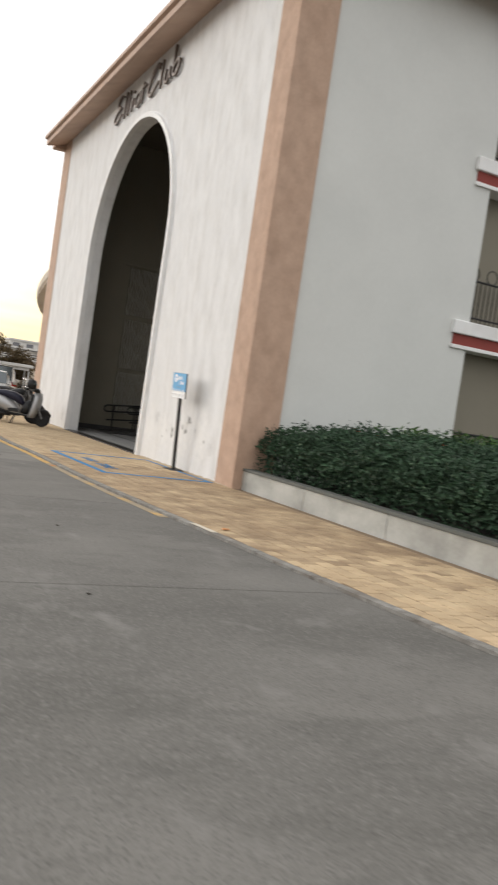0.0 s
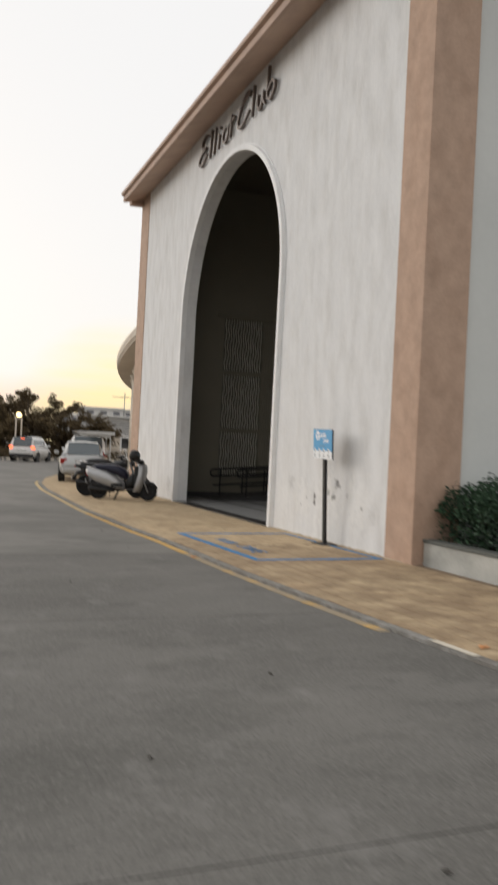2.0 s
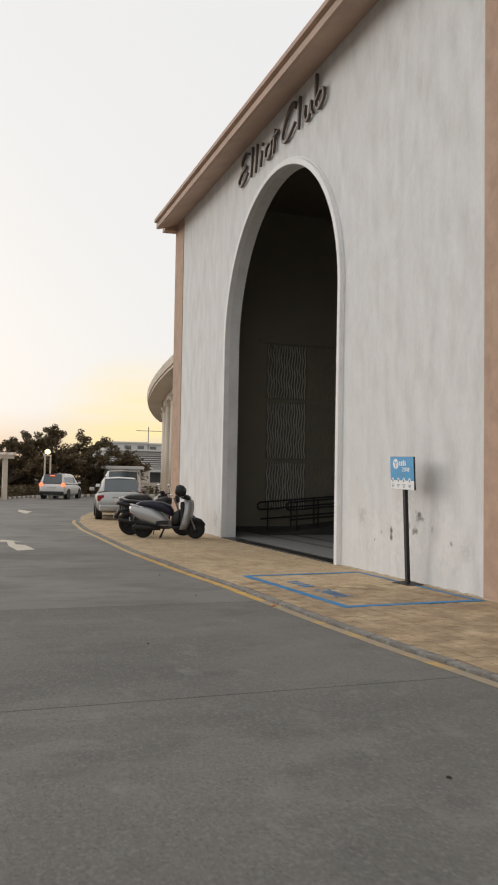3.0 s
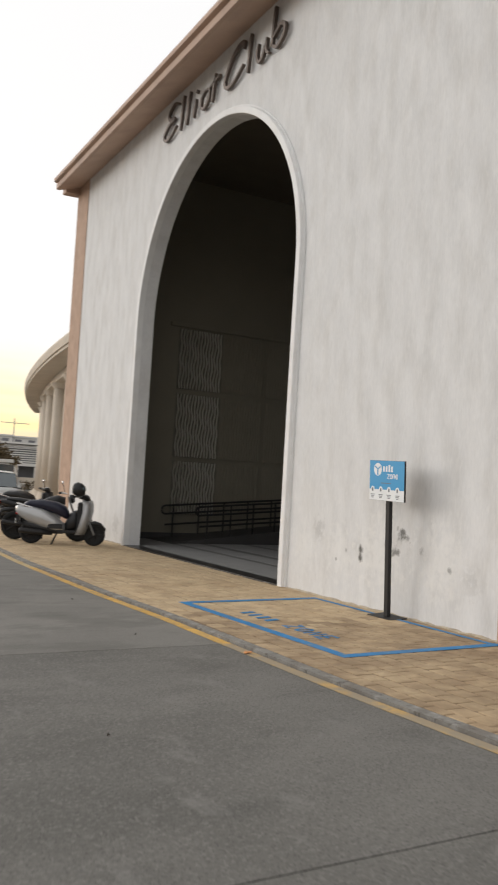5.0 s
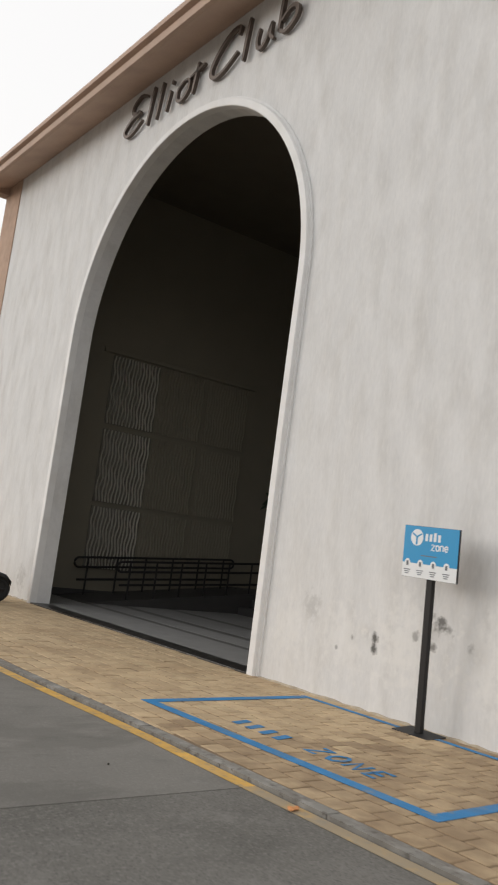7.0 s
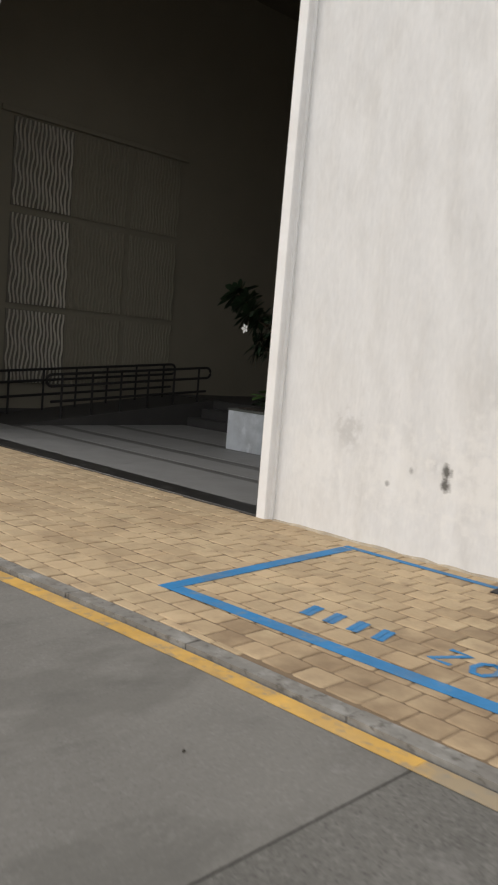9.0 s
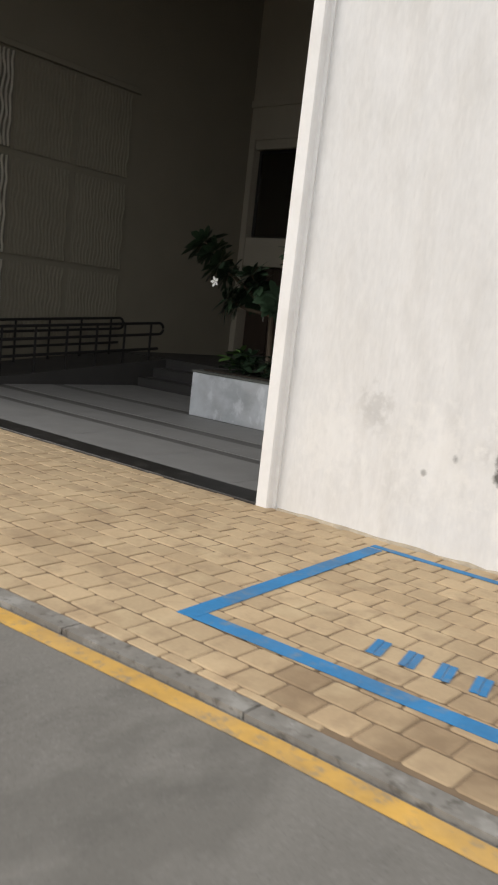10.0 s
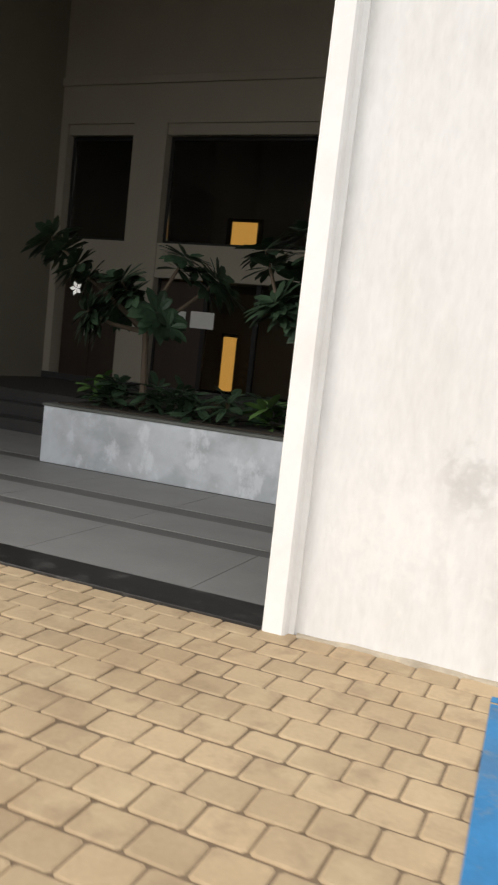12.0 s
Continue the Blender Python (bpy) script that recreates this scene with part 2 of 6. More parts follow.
# two darker copies of the road concrete, for the bays up to y = 5
ROAD_MID = ROAD.copy()
ROAD_MID.name = "concrete_road_mid"
add_blotch(ROAD_MID, (0.078, 0.074, 0.066), 0.45, 0.22, 0.66, 0.32, (0.7, 1.2, 1), 14.0)
ROAD_DARK = ROAD.copy()
ROAD_DARK.name = "concrete_road_dark"
add_blotch(ROAD_DARK, (0.078, 0.074, 0.066), 0.45, 0.22, 0.66, 0.53, (0.7, 1.2, 1), 14.0)
add_blotch(ROAD_DARK, (0.072, 0.069, 0.061), 0.6, 0.12, 0.55, 0.30, (1, 1, 1), 41.0)
add_blotch(ROAD_DARK, (0.20, 0.19, 0.175), 42.0, 0.50, 0.66, 0.6, (1, 1, 1), 21.0)
add_blotch(ROAD_DARK, (0.045, 0.043, 0.04), 60.0, 0.52, 0.66, 0.55, (1, 1, 1), 27.0)
add_blotch(ROAD_DARK, (0.23, 0.22, 0.205), 2.6, 0.58, 0.74, 0.5, (1.4, 0.8, 1), 33.0)
GREYSTONE = material("grey_stone_floor", (0.215, 0.213, 0.208), 0.62, vary=0.12, scale=3, fine=50, bump=0.05, island=0.08)
# dark stone, lowered further to carry the light's fall-off into the hall
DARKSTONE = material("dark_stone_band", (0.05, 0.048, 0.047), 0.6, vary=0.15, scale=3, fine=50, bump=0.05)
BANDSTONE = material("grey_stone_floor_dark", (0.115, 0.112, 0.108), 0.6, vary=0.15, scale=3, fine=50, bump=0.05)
MARBLE = material("grey_marble", (0.50, 0.53, 0.56), 0.42, vary=0.16, scale=2.5, fine=12, bump=0.03, tint=(0.34, 0.35, 0.36), tint_amount=0.75, tint_scale=2.2)
add_blotch(MARBLE, (0.27, 0.29, 0.31), 1.6, 0.50, 0.62, 0.5, (1, 1, 1.4), 3.0)
add_blotch(MARBLE, (0.66, 0.69, 0.72), 2.4, 0.55, 0.62, 0.6, (1, 1.5, 1), 8.0)
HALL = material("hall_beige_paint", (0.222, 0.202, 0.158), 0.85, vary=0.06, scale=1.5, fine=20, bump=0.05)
# paler copy of the hall beige, for the back wall and room behind
HALLBACK = material("hall_beige_paint_paler", (0.36, 0.33, 0.268), 0.85, vary=0.07, scale=1.2, fine=20, bump=0.05)
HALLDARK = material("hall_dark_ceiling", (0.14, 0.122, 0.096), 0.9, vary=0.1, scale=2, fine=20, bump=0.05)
# pale tone stands for daylight glancing off the fins nearest the arch
SCREEN = material("wavy_screen_daylit_metal", (0.52, 0.495, 0.43), 0.3, vary=0.12, scale=4, fine=30, bump=0.05, spec=0.8)
BLACKMETAL = material("black_painted_metal", (0.014, 0.013, 0.013), 0.6, vary=0.2, scale=8, fine=60, bump=0.1)
LETTER = material("bronze_letter_metal", (0.115, 0.09, 0.075), 0.5, vary=0.2, scale=6, fine=40, bump=0.05, metal=0.4)
WOODDARK = material("dark_door_veneer", (0.045, 0.03, 0.022), 0.55, vary=0.3, scale=4, fine=40, bump=0.1, stretch=(1, 1, 0.15))
REDBAND = material("red_brown_band", (0.24, 0.05, 0.04), 0.8, vary=0.12, scale=4, fine=30, bump=0.1)
PLANTERWALL = material("planter_weathered_cement", (0.42, 0.42, 0.39), 0.92, vary=0.22, scale=2.5, fine=25, bump=0.4, tint=(0.24, 0.24, 0.22), tint_amount=0.7, tint_scale=2.0)
COPING = material("dark_coping", (0.10, 0.105, 0.095), 0.8, vary=0.2, scale=4, fine=40, bump=0.2)
SOIL = material("dark_soil", (0.035, 0.028, 0.02), 1.0, vary=0.4, scale=9, fine=60, bump=0.6)
HEDGE = material("hedge_leaf", (0.028, 0.062, 0.03), 0.72, vary=0.35, scale=2.5, fine=30, bump=0, island=0.45)
HEDGE_LIGHT = material("hedge_young_leaf", (0.065, 0.13, 0.03), 0.7, vary=0.3, scale=2.5, fine=30, bump=0, island=0.4)
LEAF = material("glossy_dark_leaf", (0.03, 0.056, 0.03), 0.42, vary=0.25, scale=4, fine=30, bump=0, island=0.35)
# the brown carries the sunset's backlight and haze on the far foliage
FARLEAF = material("backlit_tree_leaf", (0.12, 0.085, 0.042), 0.75, vary=0.3, scale=0.8, fine=8, bump=0, island=0.45)
BARK = material("bark", (0.11, 0.085, 0.06), 0.95, vary=0.3, scale=6, fine=40, bump=0.6, stretch=(1, 1, 0.3))
PETAL = material("white_petal", (0.85, 0.85, 0.82), 0.6, vary=0.03, bump=0)
REDPETAL = material("red_petal", (0.62, 0.09, 0.03), 0.6, vary=0.1, bump=0)
SCRAP = material("faded_orange_wrapper", (0.55, 0.24, 0.09), 0.6, vary=0.3, scale=20, fine=60, bump=0)
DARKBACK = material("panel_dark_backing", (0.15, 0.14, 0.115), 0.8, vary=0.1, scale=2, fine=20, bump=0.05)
SILVER = material("silver_car_paint", (0.44, 0.44, 0.43), 0.3, metal=0.55, vary=0.03, scale=2, fine=200, bump=0)
WHITEPAINT = material("white_car_paint", (0.75, 0.74, 0.72), 0.28, vary=0.03, scale=2, fine=60, bump=0)
SCOOTSILVER = material("scooter_silver_paint", (0.44, 0.44, 0.44), 0.3, metal=0.35, vary=0.04, scale=6, fine=60, bump=0)
BLACKPLASTIC = material("black_plastic", (0.016, 0.016, 0.017), 0.45, vary=0.2, scale=10, fine=80, bump=0.1)
NAVY = material("navy_plastic", (0.012, 0.013, 0.030), 0.4, vary=0.15, scale=8, fine=60, bump=0.05)
RUBBER = material("tyre_rubber", (0.014, 0.014, 0.014), 0.85, vary=0.2, scale=20, fine=100, bump=0.3)
CHROME = material("bright_metal", (0.62, 0.61, 0.6), 0.22, metal=1.0, vary=0.08, scale=8, fine=60, bump=0)
GREYMETAL = material("grey_alloy", (0.30, 0.30, 0.30), 0.4, metal=0.8, vary=0.1, scale=10, fine=60, bump=0)
REDLENS = material("red_lens", (0.30, 0.02, 0.015), 0.2, vary=0.05, bump=0)
PLATE = material("number_plate_white", (0.7, 0.7, 0.68), 0.5, vary=0.05, bump=0)
SIGNBLUE = material("sign_sky_blue", (0.035, 0.31, 0.60), 0.4, vary=0.04, scale=3, fine=20, bump=0)
SIGNWHITE = material("sign_white", (0.82, 0.84, 0.85), 0.4, vary=0.03, scale=3, fine=20, bump=0)
SIGNGREY = material("sign_small_print", (0.16, 0.17, 0.19), 0.6, vary=0.1, bump=0)
PAPER = material("white_paper", (0.75, 0.75, 0.72), 0.8, vary=0.04, bump=0)
CREAM = material("cream_paint", (0.66, 0.58, 0.48), 0.85, vary=0.08, scale=1, fine=10, bump=0.08, tint=(0.5, 0.42, 0.34), tint_amount=0.4, tint_scale=0.8)
FARWHITE = material("far_block_white", (0.62, 0.60, 0.57), 0.9, vary=0.06, scale=0.2, fine=2, bump=0)
FARDARK = material("far_window_dark", (0.16, 0.16, 0.17), 0.4, vary=0.1, bump=0)
BROWNROOF = material("brown_roof_tile", (0.20, 0.13, 0.10), 0.85, vary=0.2, scale=2, fine=14, bump=0.3)
ROADWHITE = material("worn_white_road_paint", (0.62, 0.56, 0.46), 0.8, vary=0.2, scale=4, fine=30, bump=0.1, tint=(0.35, 0.31, 0.26), tint_amount=0.6, tint_scale=4)
CARGLASS = material("tinted_car_glass", (0.05, 0.07, 0.08), 0.08, vary=0.05, bump=0, spec=1.0)
DARKGLASS = glass("hall_window_glass", (0.55, 0.56, 0.55))
TAIL = glow("lit_tail_lamp", (1.0, 0.16, 0.06), 2.5)
STREETGLOW = glow("lit_street_lamp", (1.0, 0.74, 0.34), 4.0)
WARMLAMP = glow("lit_warm_lamp", (1.0, 0.50, 0.10), 0.5)


# ---- mesh helpers ----
def box(bm, x0, x1, y0, y1, z0, z1, bevel=0.0):
    made = bmesh.ops.create_cube(bm, size=1.0)["verts"]
    bmesh.ops.scale(bm, vec=(x1 - x0, y1 - y0, z1 - z0), verts=made)
    bmesh.ops.translate(bm, vec=((x0 + x1) / 2, (y0 + y1) / 2, (z0 + z1) / 2), verts=made)
    if bevel:
        edges = list({e for v in made for e in v.link_edges})
        bmesh.ops.bevel(bm, geom=edges, offset=bevel, segments=2, affect="EDGES", profile=0.5)
    return bm


def boxed(*dims, bevel=0.0):
    return box(bmesh.new(), *dims, bevel=bevel)


def rod(bm, a, b, r0, r1=None, seg=10):
    a, b = Vector(a), Vector(b)
    r1 = r0 if r1 is None else r1
    turn = (b - a).to_track_quat("Z", "Y").to_matrix()
    rings = []
    for c, r in ((a, r0), (b, r1)):
        rings.append([bm.verts.new(c + turn @ Vector((r * math.cos(6.28318 * k / seg), r * math.sin(6.28318 * k / seg), 0))) for k in range(seg)])
    for k in range(seg):
        bm.faces.new((rings[0][k], rings[0][(k + 1) % seg], rings[1][(k + 1) % seg], rings[1][k]))
    bm.faces.new(rings[0][::-1])
    bm.faces.new(rings[1])
    return bm


def tube(bm, pts, r, seg=8):
    pts = [Vector(p) for p in pts]
    rings = []
    for i, p in enumerate(pts):
        d = (pts[min(i + 1, len(pts) - 1)] - pts[max(i - 1, 0)]).normalized()
        turn = d.to_track_quat("Z", "Y").to_matrix()
        rings.append([bm.verts.new(p + turn @ Vector((r * math.cos(6.28318 * k / seg), r * math.sin(6.28318 * k / seg), 0))) for k in range(seg)])
    for a, b in zip(rings, rings[1:]):
        for k in range(seg):
            bm.faces.new((a[k], a[(k + 1) % seg], b[(k + 1) % seg], b[k]))
    bm.faces.new(rings[0][::-1])
    bm.faces.new(rings[-1])
    return bm


def loft(bm, sections, n=18, power=2.6, axis="x"):
    """Rings of (along, across, up, half width, half height) joined end to end."""
    rings = []
    for along, across, up, hw, hh in sections:
        ring = []
        for k in range(n):
            a = 6.28318 * k / n
            c, s = math.cos(a), math.sin(a)
            u = hw * math.copysign(abs(c) ** (2 / power), c)
            v = hh * math.copysign(abs(s) ** (2 / power), s)
            ring.append(bm.verts.new((along, across + u, up + v) if axis == "x" else (across + u, along, up + v)))
        rings.append(ring)
    for a, b in zip(rings, rings[1:]):
        for k in range(n):
            bm.faces.new((a[k], a[(k + 1) % n], b[(k + 1) % n], b[k]))
    bm.faces.new(rings[0][::-1])
    bm.faces.new(rings[-1])
    bmesh.ops.recalc_face_normals(bm, faces=bm.faces)
    return bm


def prism(bm, outline, axis, lo, hi):
    """An outline in two coordinates drawn out along the third."""
    def at(u, v, w):
        return {"x": (w, u, v), "y": (u, w, v), "z": (u, v, w)}[axis]
    a = [bm.verts.new(at(u, v, lo)) for u, v in outline]
    b = [bm.verts.new(at(u, v, hi)) for u, v in outline]
    bm.faces.new(a)
    bm.faces.new(b[::-1])
    for k in range(len(a)):
        bm.faces.new((a[k], b[k], b[(k + 1) % len(a)], a[(k + 1) % len(a)]))
    bmesh.ops.recalc_face_normals(bm, faces=bm.faces)
    return bm


def ribbon(bm, pts, width, axis, lo, hi, taper=0.6):
    """A brush stroke along points in a plane, drawn out along the axis."""
    pts = [Vector((u, v)) for u, v in pts]
    left, right = [], []
    for i, p in enumerate(pts):
        d = (pts[min(i + 1, len(pts) - 1)] - pts[max(i - 1, 0)]).normalized()
        w = width / 2 * (taper + (1 - taper) * math.sin(math.pi * (i + 0.5) / len(pts)))
        side = Vector((-d.y, d.x)) * w
        left.append(p + side)
        right.append(p - side)
    for i in range(len(pts) - 1):
        prism(bm, [left[i], left[i + 1], right[i + 1], right[i]], axis, lo, hi)
    return bm


def curve_points(pts, steps=5):
    """A smooth line through points."""
    out = []
    p = [Vector(q) for q in pts]
    for i in range(len(p) - 1):
        a, b, c, d = p[max(i - 1, 0)], p[i], p[i + 1], p[min(i + 2, len(p) - 1)]
        for k in range(steps):
            t = k / steps
            out.append(0.5 * ((2 * b) + (c - a) * t + (2 * a - 5 * b + 4 * c - d) * t * t + (3 * b - a - 3 * c + d) * t ** 3))
    out.append(p[-1])
    return out


def mesh_of(name, bm, mat, smooth=False):
    me = bpy.data.meshes.new(name)
    bm.to_mesh(me)
    bm.free()
    me.materials.append(mat)
    if smooth:
        me.polygons.foreach_set("use_smooth", [True] * len(me.polygons))
    return me


def part(name, bm, mat, parent=None, label="", smooth=False):
    ob = new(name, mesh_of(name, bm, mat, smooth))
    if parent is not None:
        ob.parent = parent
    if label:
        tagged(ob, label)
    return ob


def thing(name, m, label, category, group="", kind=""):
    ob = new(name)
    ob.matrix_world = m
    return tagged(ob, label, category, group, kind)


def solid(name, bm, mat, label, category="", group="", kind="structure", smooth=False):
    return tagged(part(name, bm, mat, smooth=smooth), label, category, group, kind)


def pydata(name, verts, faces, mat, smooth=False):
    me = bpy.data.meshes.new(name)
    me.from_pydata(verts, [], faces)
    me.materials.append(mat)
    if smooth:
        me.polygons.foreach_set("use_smooth", [True] * len(me.polygons))
    return new(name, me)


def leaf_cloud(name, centres, count, size, mat, spread, seed, parent=None, flat=0.4, aspect=2.0):
    """Many small folded leaves round given centres (x, y, z, radius)."""
    rng = np.random.RandomState(seed)
    verts, faces = [], []
    weights = np.array([c[3] ** 2 for c in centres])
    weights = weights / weights.sum()
    picks = rng.choice(len(centres), count, p=weights)
    for i in picks:
        x, y, z, r = centres[i]
        d = rng.normal(size=3)
        d /= np.linalg.norm(d)
        p = np.array((x, y, z)) + d * r * rng.uniform(0.35, 1.0) ** 0.5 * np.array((1, 1, spread))
        u = rng.normal(size=3) * np.array((1, 1, flat))
        u /= np.linalg.norm(u)
        w = np.cross(u, rng.normal(size=3))
        w /= np.linalg.norm(w)
        s = size * rng.uniform(0.6, 1.3)
        k = len(verts)
        n = np.cross(u, w) * s * 0.18
        verts += [tuple(p - u * s), tuple(p + w * s / aspect + n), tuple(p + u * s), tuple(p - w * s / aspect + n)]
        faces += [(k, k + 1, k + 2), (k, k + 2, k + 3)]
    ob = pydata(name, verts, faces, mat)
    if parent is not None:
        ob.parent = parent
    return ob


def wheel(parent, x, y, z, r, w, axis="y", name="wheel", spokes=6, metal=None):
    """A tyre with a rim and spokes; the axle along the axis."""
    tyre = bmesh.new()
    ring, seg = [], 28
    prof = [(r * 0.66, -w / 2), (r * 0.86, -w / 2), (r * 0.97, -w * 0.38), (r, -w * 0.15), (r, w * 0.15), (r * 0.97, w * 0.38), (r * 0.86, w / 2), (r * 0.66, w / 2)]

    def at(rad, off, a):
        c, s = rad * math.cos(a), rad * math.sin(a)
        return (x + c, y + off, z + s) if axis == "y" else (x + off, y + c, z + s)
    for k in range(seg):
        ring.append([tyre.verts.new(at(rad, off, 6.28318 * k / seg)) for rad, off in prof])
    for k in range(seg):
        a, b = ring[k], ring[(k + 1) % seg]
        for j in range(len(prof)):
            tyre.faces.new((a[j], b[j], b[(j + 1) % len(prof)], a[(j + 1) % len(prof)]))
    bmesh.ops.recalc_face_normals(tyre, faces=tyre.faces)
    whole = part(name, tyre, RUBBER, parent, "black rubber tyre", smooth=True)
    rim = bmesh.new()
    e = Vector((0, 1, 0)) if axis == "y" else Vector((1, 0, 0))
    c = Vector((x, y, z))
    rod(rim, c - e * w * 0.45, c + e * w * 0.45, r * 0.2, seg=14)
    for k in range(spokes):
        a = 6.28318 * k / spokes
        tip = Vector(at(r * 0.66, 0, a))
        for off in (-0.3, 0.3):
            rod(rim, c + e * w * off, tip + e * w * off, r * 0.09, r * 0.07, seg=6)
    rod(rim, c - e * w * 0.06, c + e * w * 0.06, r * 0.67, seg=24)
    part("rim", rim, metal or GREYMETAL, whole, "metal rim")
    return whole


# ---- ground, road and pavement ----
def edge(y):
    """The road edge of the paved strip."""
    ys = (-30, -16, -12.8, -10.5, -9, -6.4, -5, -3.5, -2.1, -1.4, -0.25, 3.4, 10.5, 14, 18, 24, 32, 45)
    xs = (0.6, -1.4, -1.85, -2.1, -2.22, -2.42, -2.5, -2.53, -2.56, -2.60, -2.68, -2.8, -2.7, -2.45, -1.8, -0.2, 2.2, 6.2)
    return float(np.interp(y, ys, xs))


ROAD_Z = -0.03
solid("ground", prism(bmesh.new(), [(700 * math.cos(6.28318 * k / 48), 700 * math.sin(6.28318 * k / 48)) for k in range(48)], "z", -0.6, -0.09), GROUND, "bare grey-brown earth reaching the horizon")
road = tagged(new("road"), "worn grey concrete road cast in bays with straight joints", "road", kind="structure")
for k in range(-5, 14):
    y0, y1 = -11.4 + 4 * k + 0.006, -7.4 + 4 * k - 0.006
    ys = np.linspace(y0, y1, 9)
    right = [(edge(y) - 0.112, y) for y in ys]
    part("slab", prism(bmesh.new(), [(-24, y0)] + right + [(-24, y1)], "z", -0.085, ROAD_Z), ROAD_DARK if y1 < -3.3 else ROAD_MID if y1 < 5 else ROAD, road)
part("joint_bed", boxed(-24, 0, -32, 46, -0.088, -0.055), SOIL, road, "dark dirt in the joints")

pave_ys = np.linspace(-24, 40, 161)
def house_side(y):
    """The house side of the paved strip; past the building it runs on beside the colonnade."""
    return 0.14 if y < 11.9 else max(0.14, edge(y) + 3.4)


bed = [(edge(y), y) for y in pave_ys] + [(house_side(y), y) for y in pave_ys[::-1]]
pavement = solid("pavement", prism(bmesh.new(), bed, "z", -0.086, -0.007), JOINT, "strip of sand-coloured square paving blocks", "pavement")
kerb = tagged(new("kerb"), "flush grey concrete kerb, chipped and dirty", "kerb", kind="structure")
for k in range(64):
    y0, y1 = -24 + k, -23 + k
    ys = np.linspace(y0 + 0.004, y1 - 0.004, 5)
    lift = 0.002 * math.sin(k * 2.3)
    part("kerbstone", prism(bmesh.new(), [(edge(y) - 0.108, y) for y in ys] + [(edge(y) - 0.004, y) for y in ys[::-1]], "z", -0.085, -0.004 + lift), KERB, kerb)


def paint_band(name, y0, y1, off0, off1, mat, label, z):
    ys = np.linspace(y0, y1, max(3, int((y1 - y0) * 2)))
    return solid(name, prism(bmesh.new(), [(edge(y) - off0, y) for y in ys] + [(edge(y) - off1, y) for y in ys[::-1]], "z", z - 0.003, z), mat, label, "road marking")


for a, b, paint in ((-8.2, -3.402, YELLOW_WORN), (-3.4, 2.598, YELLOW), (2.6, 15.5, YELLOW_FADED)):
    paint_band("yellow_line", a, b, 0.128, 0.235, paint, "worn yellow line painted along the road edge", ROAD_Z + 0.005)
for a, b in ((-9.15, -8.65),):
    paint_band("white_smear", a, b, 0.02, 0.09, ROADWHITE, "smear of white paint on the kerb", 0.0045)

# blue bay painted on the paving
Z_PAINT = 0.0045
BL, FL, FR, BR = Vector((-0.20, -1.075)), Vector((-2.125, -1.20)), Vector((-2.0, -4.25)), Vector((-0.16, -4.18))


def stripe(name, a, b, w, label):
    d = (b - a).normalized()
    s = Vector((-d.y, d.x)) * w / 2
    return solid(name, prism(bmesh.new(), [a + s, b + s, b - s, a - s], "z", Z_PAINT - 0.003, Z_PAINT), BLUE, label, "ground marking", "blue bay lines")


for a, b in ((BL, FL), (FL, FR), (FR, BR), (BR, BL)):
    d = (b - a).normalized()
    stripe("blue_line", a + d * 0.055, b + d * 0.0525, 0.105 if a is not BR else 0.06, "worn blue line painted on the paving blocks")

# stencilled marks in the bay: plain strokes, then the word ZONE
def strokes_on_ground(name, label, lines, origin, size, w=0.035):
    bm = bmesh.new()
    for line in lines:
        ribbon(bm, [(origin[0] + v * size, origin[1] - u * size) for u, v in line], w, "z", Z_PAINT - 0.003, Z_PAINT, taper=0.9)
    return solid(name, bm, BLUE, label, "ground marking", "stencilled marks")


for k in range(4):
    bar = [[(0.1, 0.95), (0.32, 0.05)], [(0.3, 0.95), (0.52, 0.05)]]
    strokes_on_ground("stencilled_bar", "pair of slanted blue bars stencilled on the paving", bar, (-1.81 + 0.005 * k, -1.93 - 0.165 * k), 0.2, 0.036)
ZONE = [[(0, 1), (0.6, 1), (0, 0), (0.6, 0)]], [[(0.3, 1), (0.05, 0.8), (0, 0.4), (0.2, 0.03), (0.45, 0.05), (0.62, 0.4), (0.55, 0.8), (0.3, 1)]], [[(0, 0), (0, 1), (0.55, 0), (0.55, 1)]], [[(0.55, 1), (0, 1), (0, 0), (0.55, 0)], [(0, 0.5), (0.45, 0.5)]]
for k, lines in enumerate(ZONE):
    strokes_on_ground("stencilled_letter", "blue stencilled capital letter on the paving", lines, (-1.76, -2.82 - 0.2 * k), 0.2)

# white arrow and a second mark out on the road
def flat_mark(name, pts, label):
    return solid(name, prism(bmesh.new(), pts, "z", ROAD_Z, ROAD_Z + 0.004), ROADWHITE, label, "road marking")


flat_mark("road_arrow", [(-5.2, 6.9), (-4.8, 6.3), (-4.98, 6.3), (-4.98, 5.5), (-4.8, 5.3), (-4.7, 4.2), (-5.05, 4.0), (-5.15, 5.2), (-5.12, 6.3), (-5.3, 6.3)], "worn white arrow painted on the concrete")
flat_mark("road_arrow", [(-3.6, 20.5), (-3.2, 22.5), (-3.6, 24.5), (-3.75, 22.5)], "worn white mark painted on the concrete")

# ---- the club building ----
X_IN, Y_L, Y_R, X_B, Z_C = 0.31, 8.55, -4.1, 8.96, 9.0
R_OUT, R_IN, YC, ZS = 3.332, 3.18, 3.30, 4.77


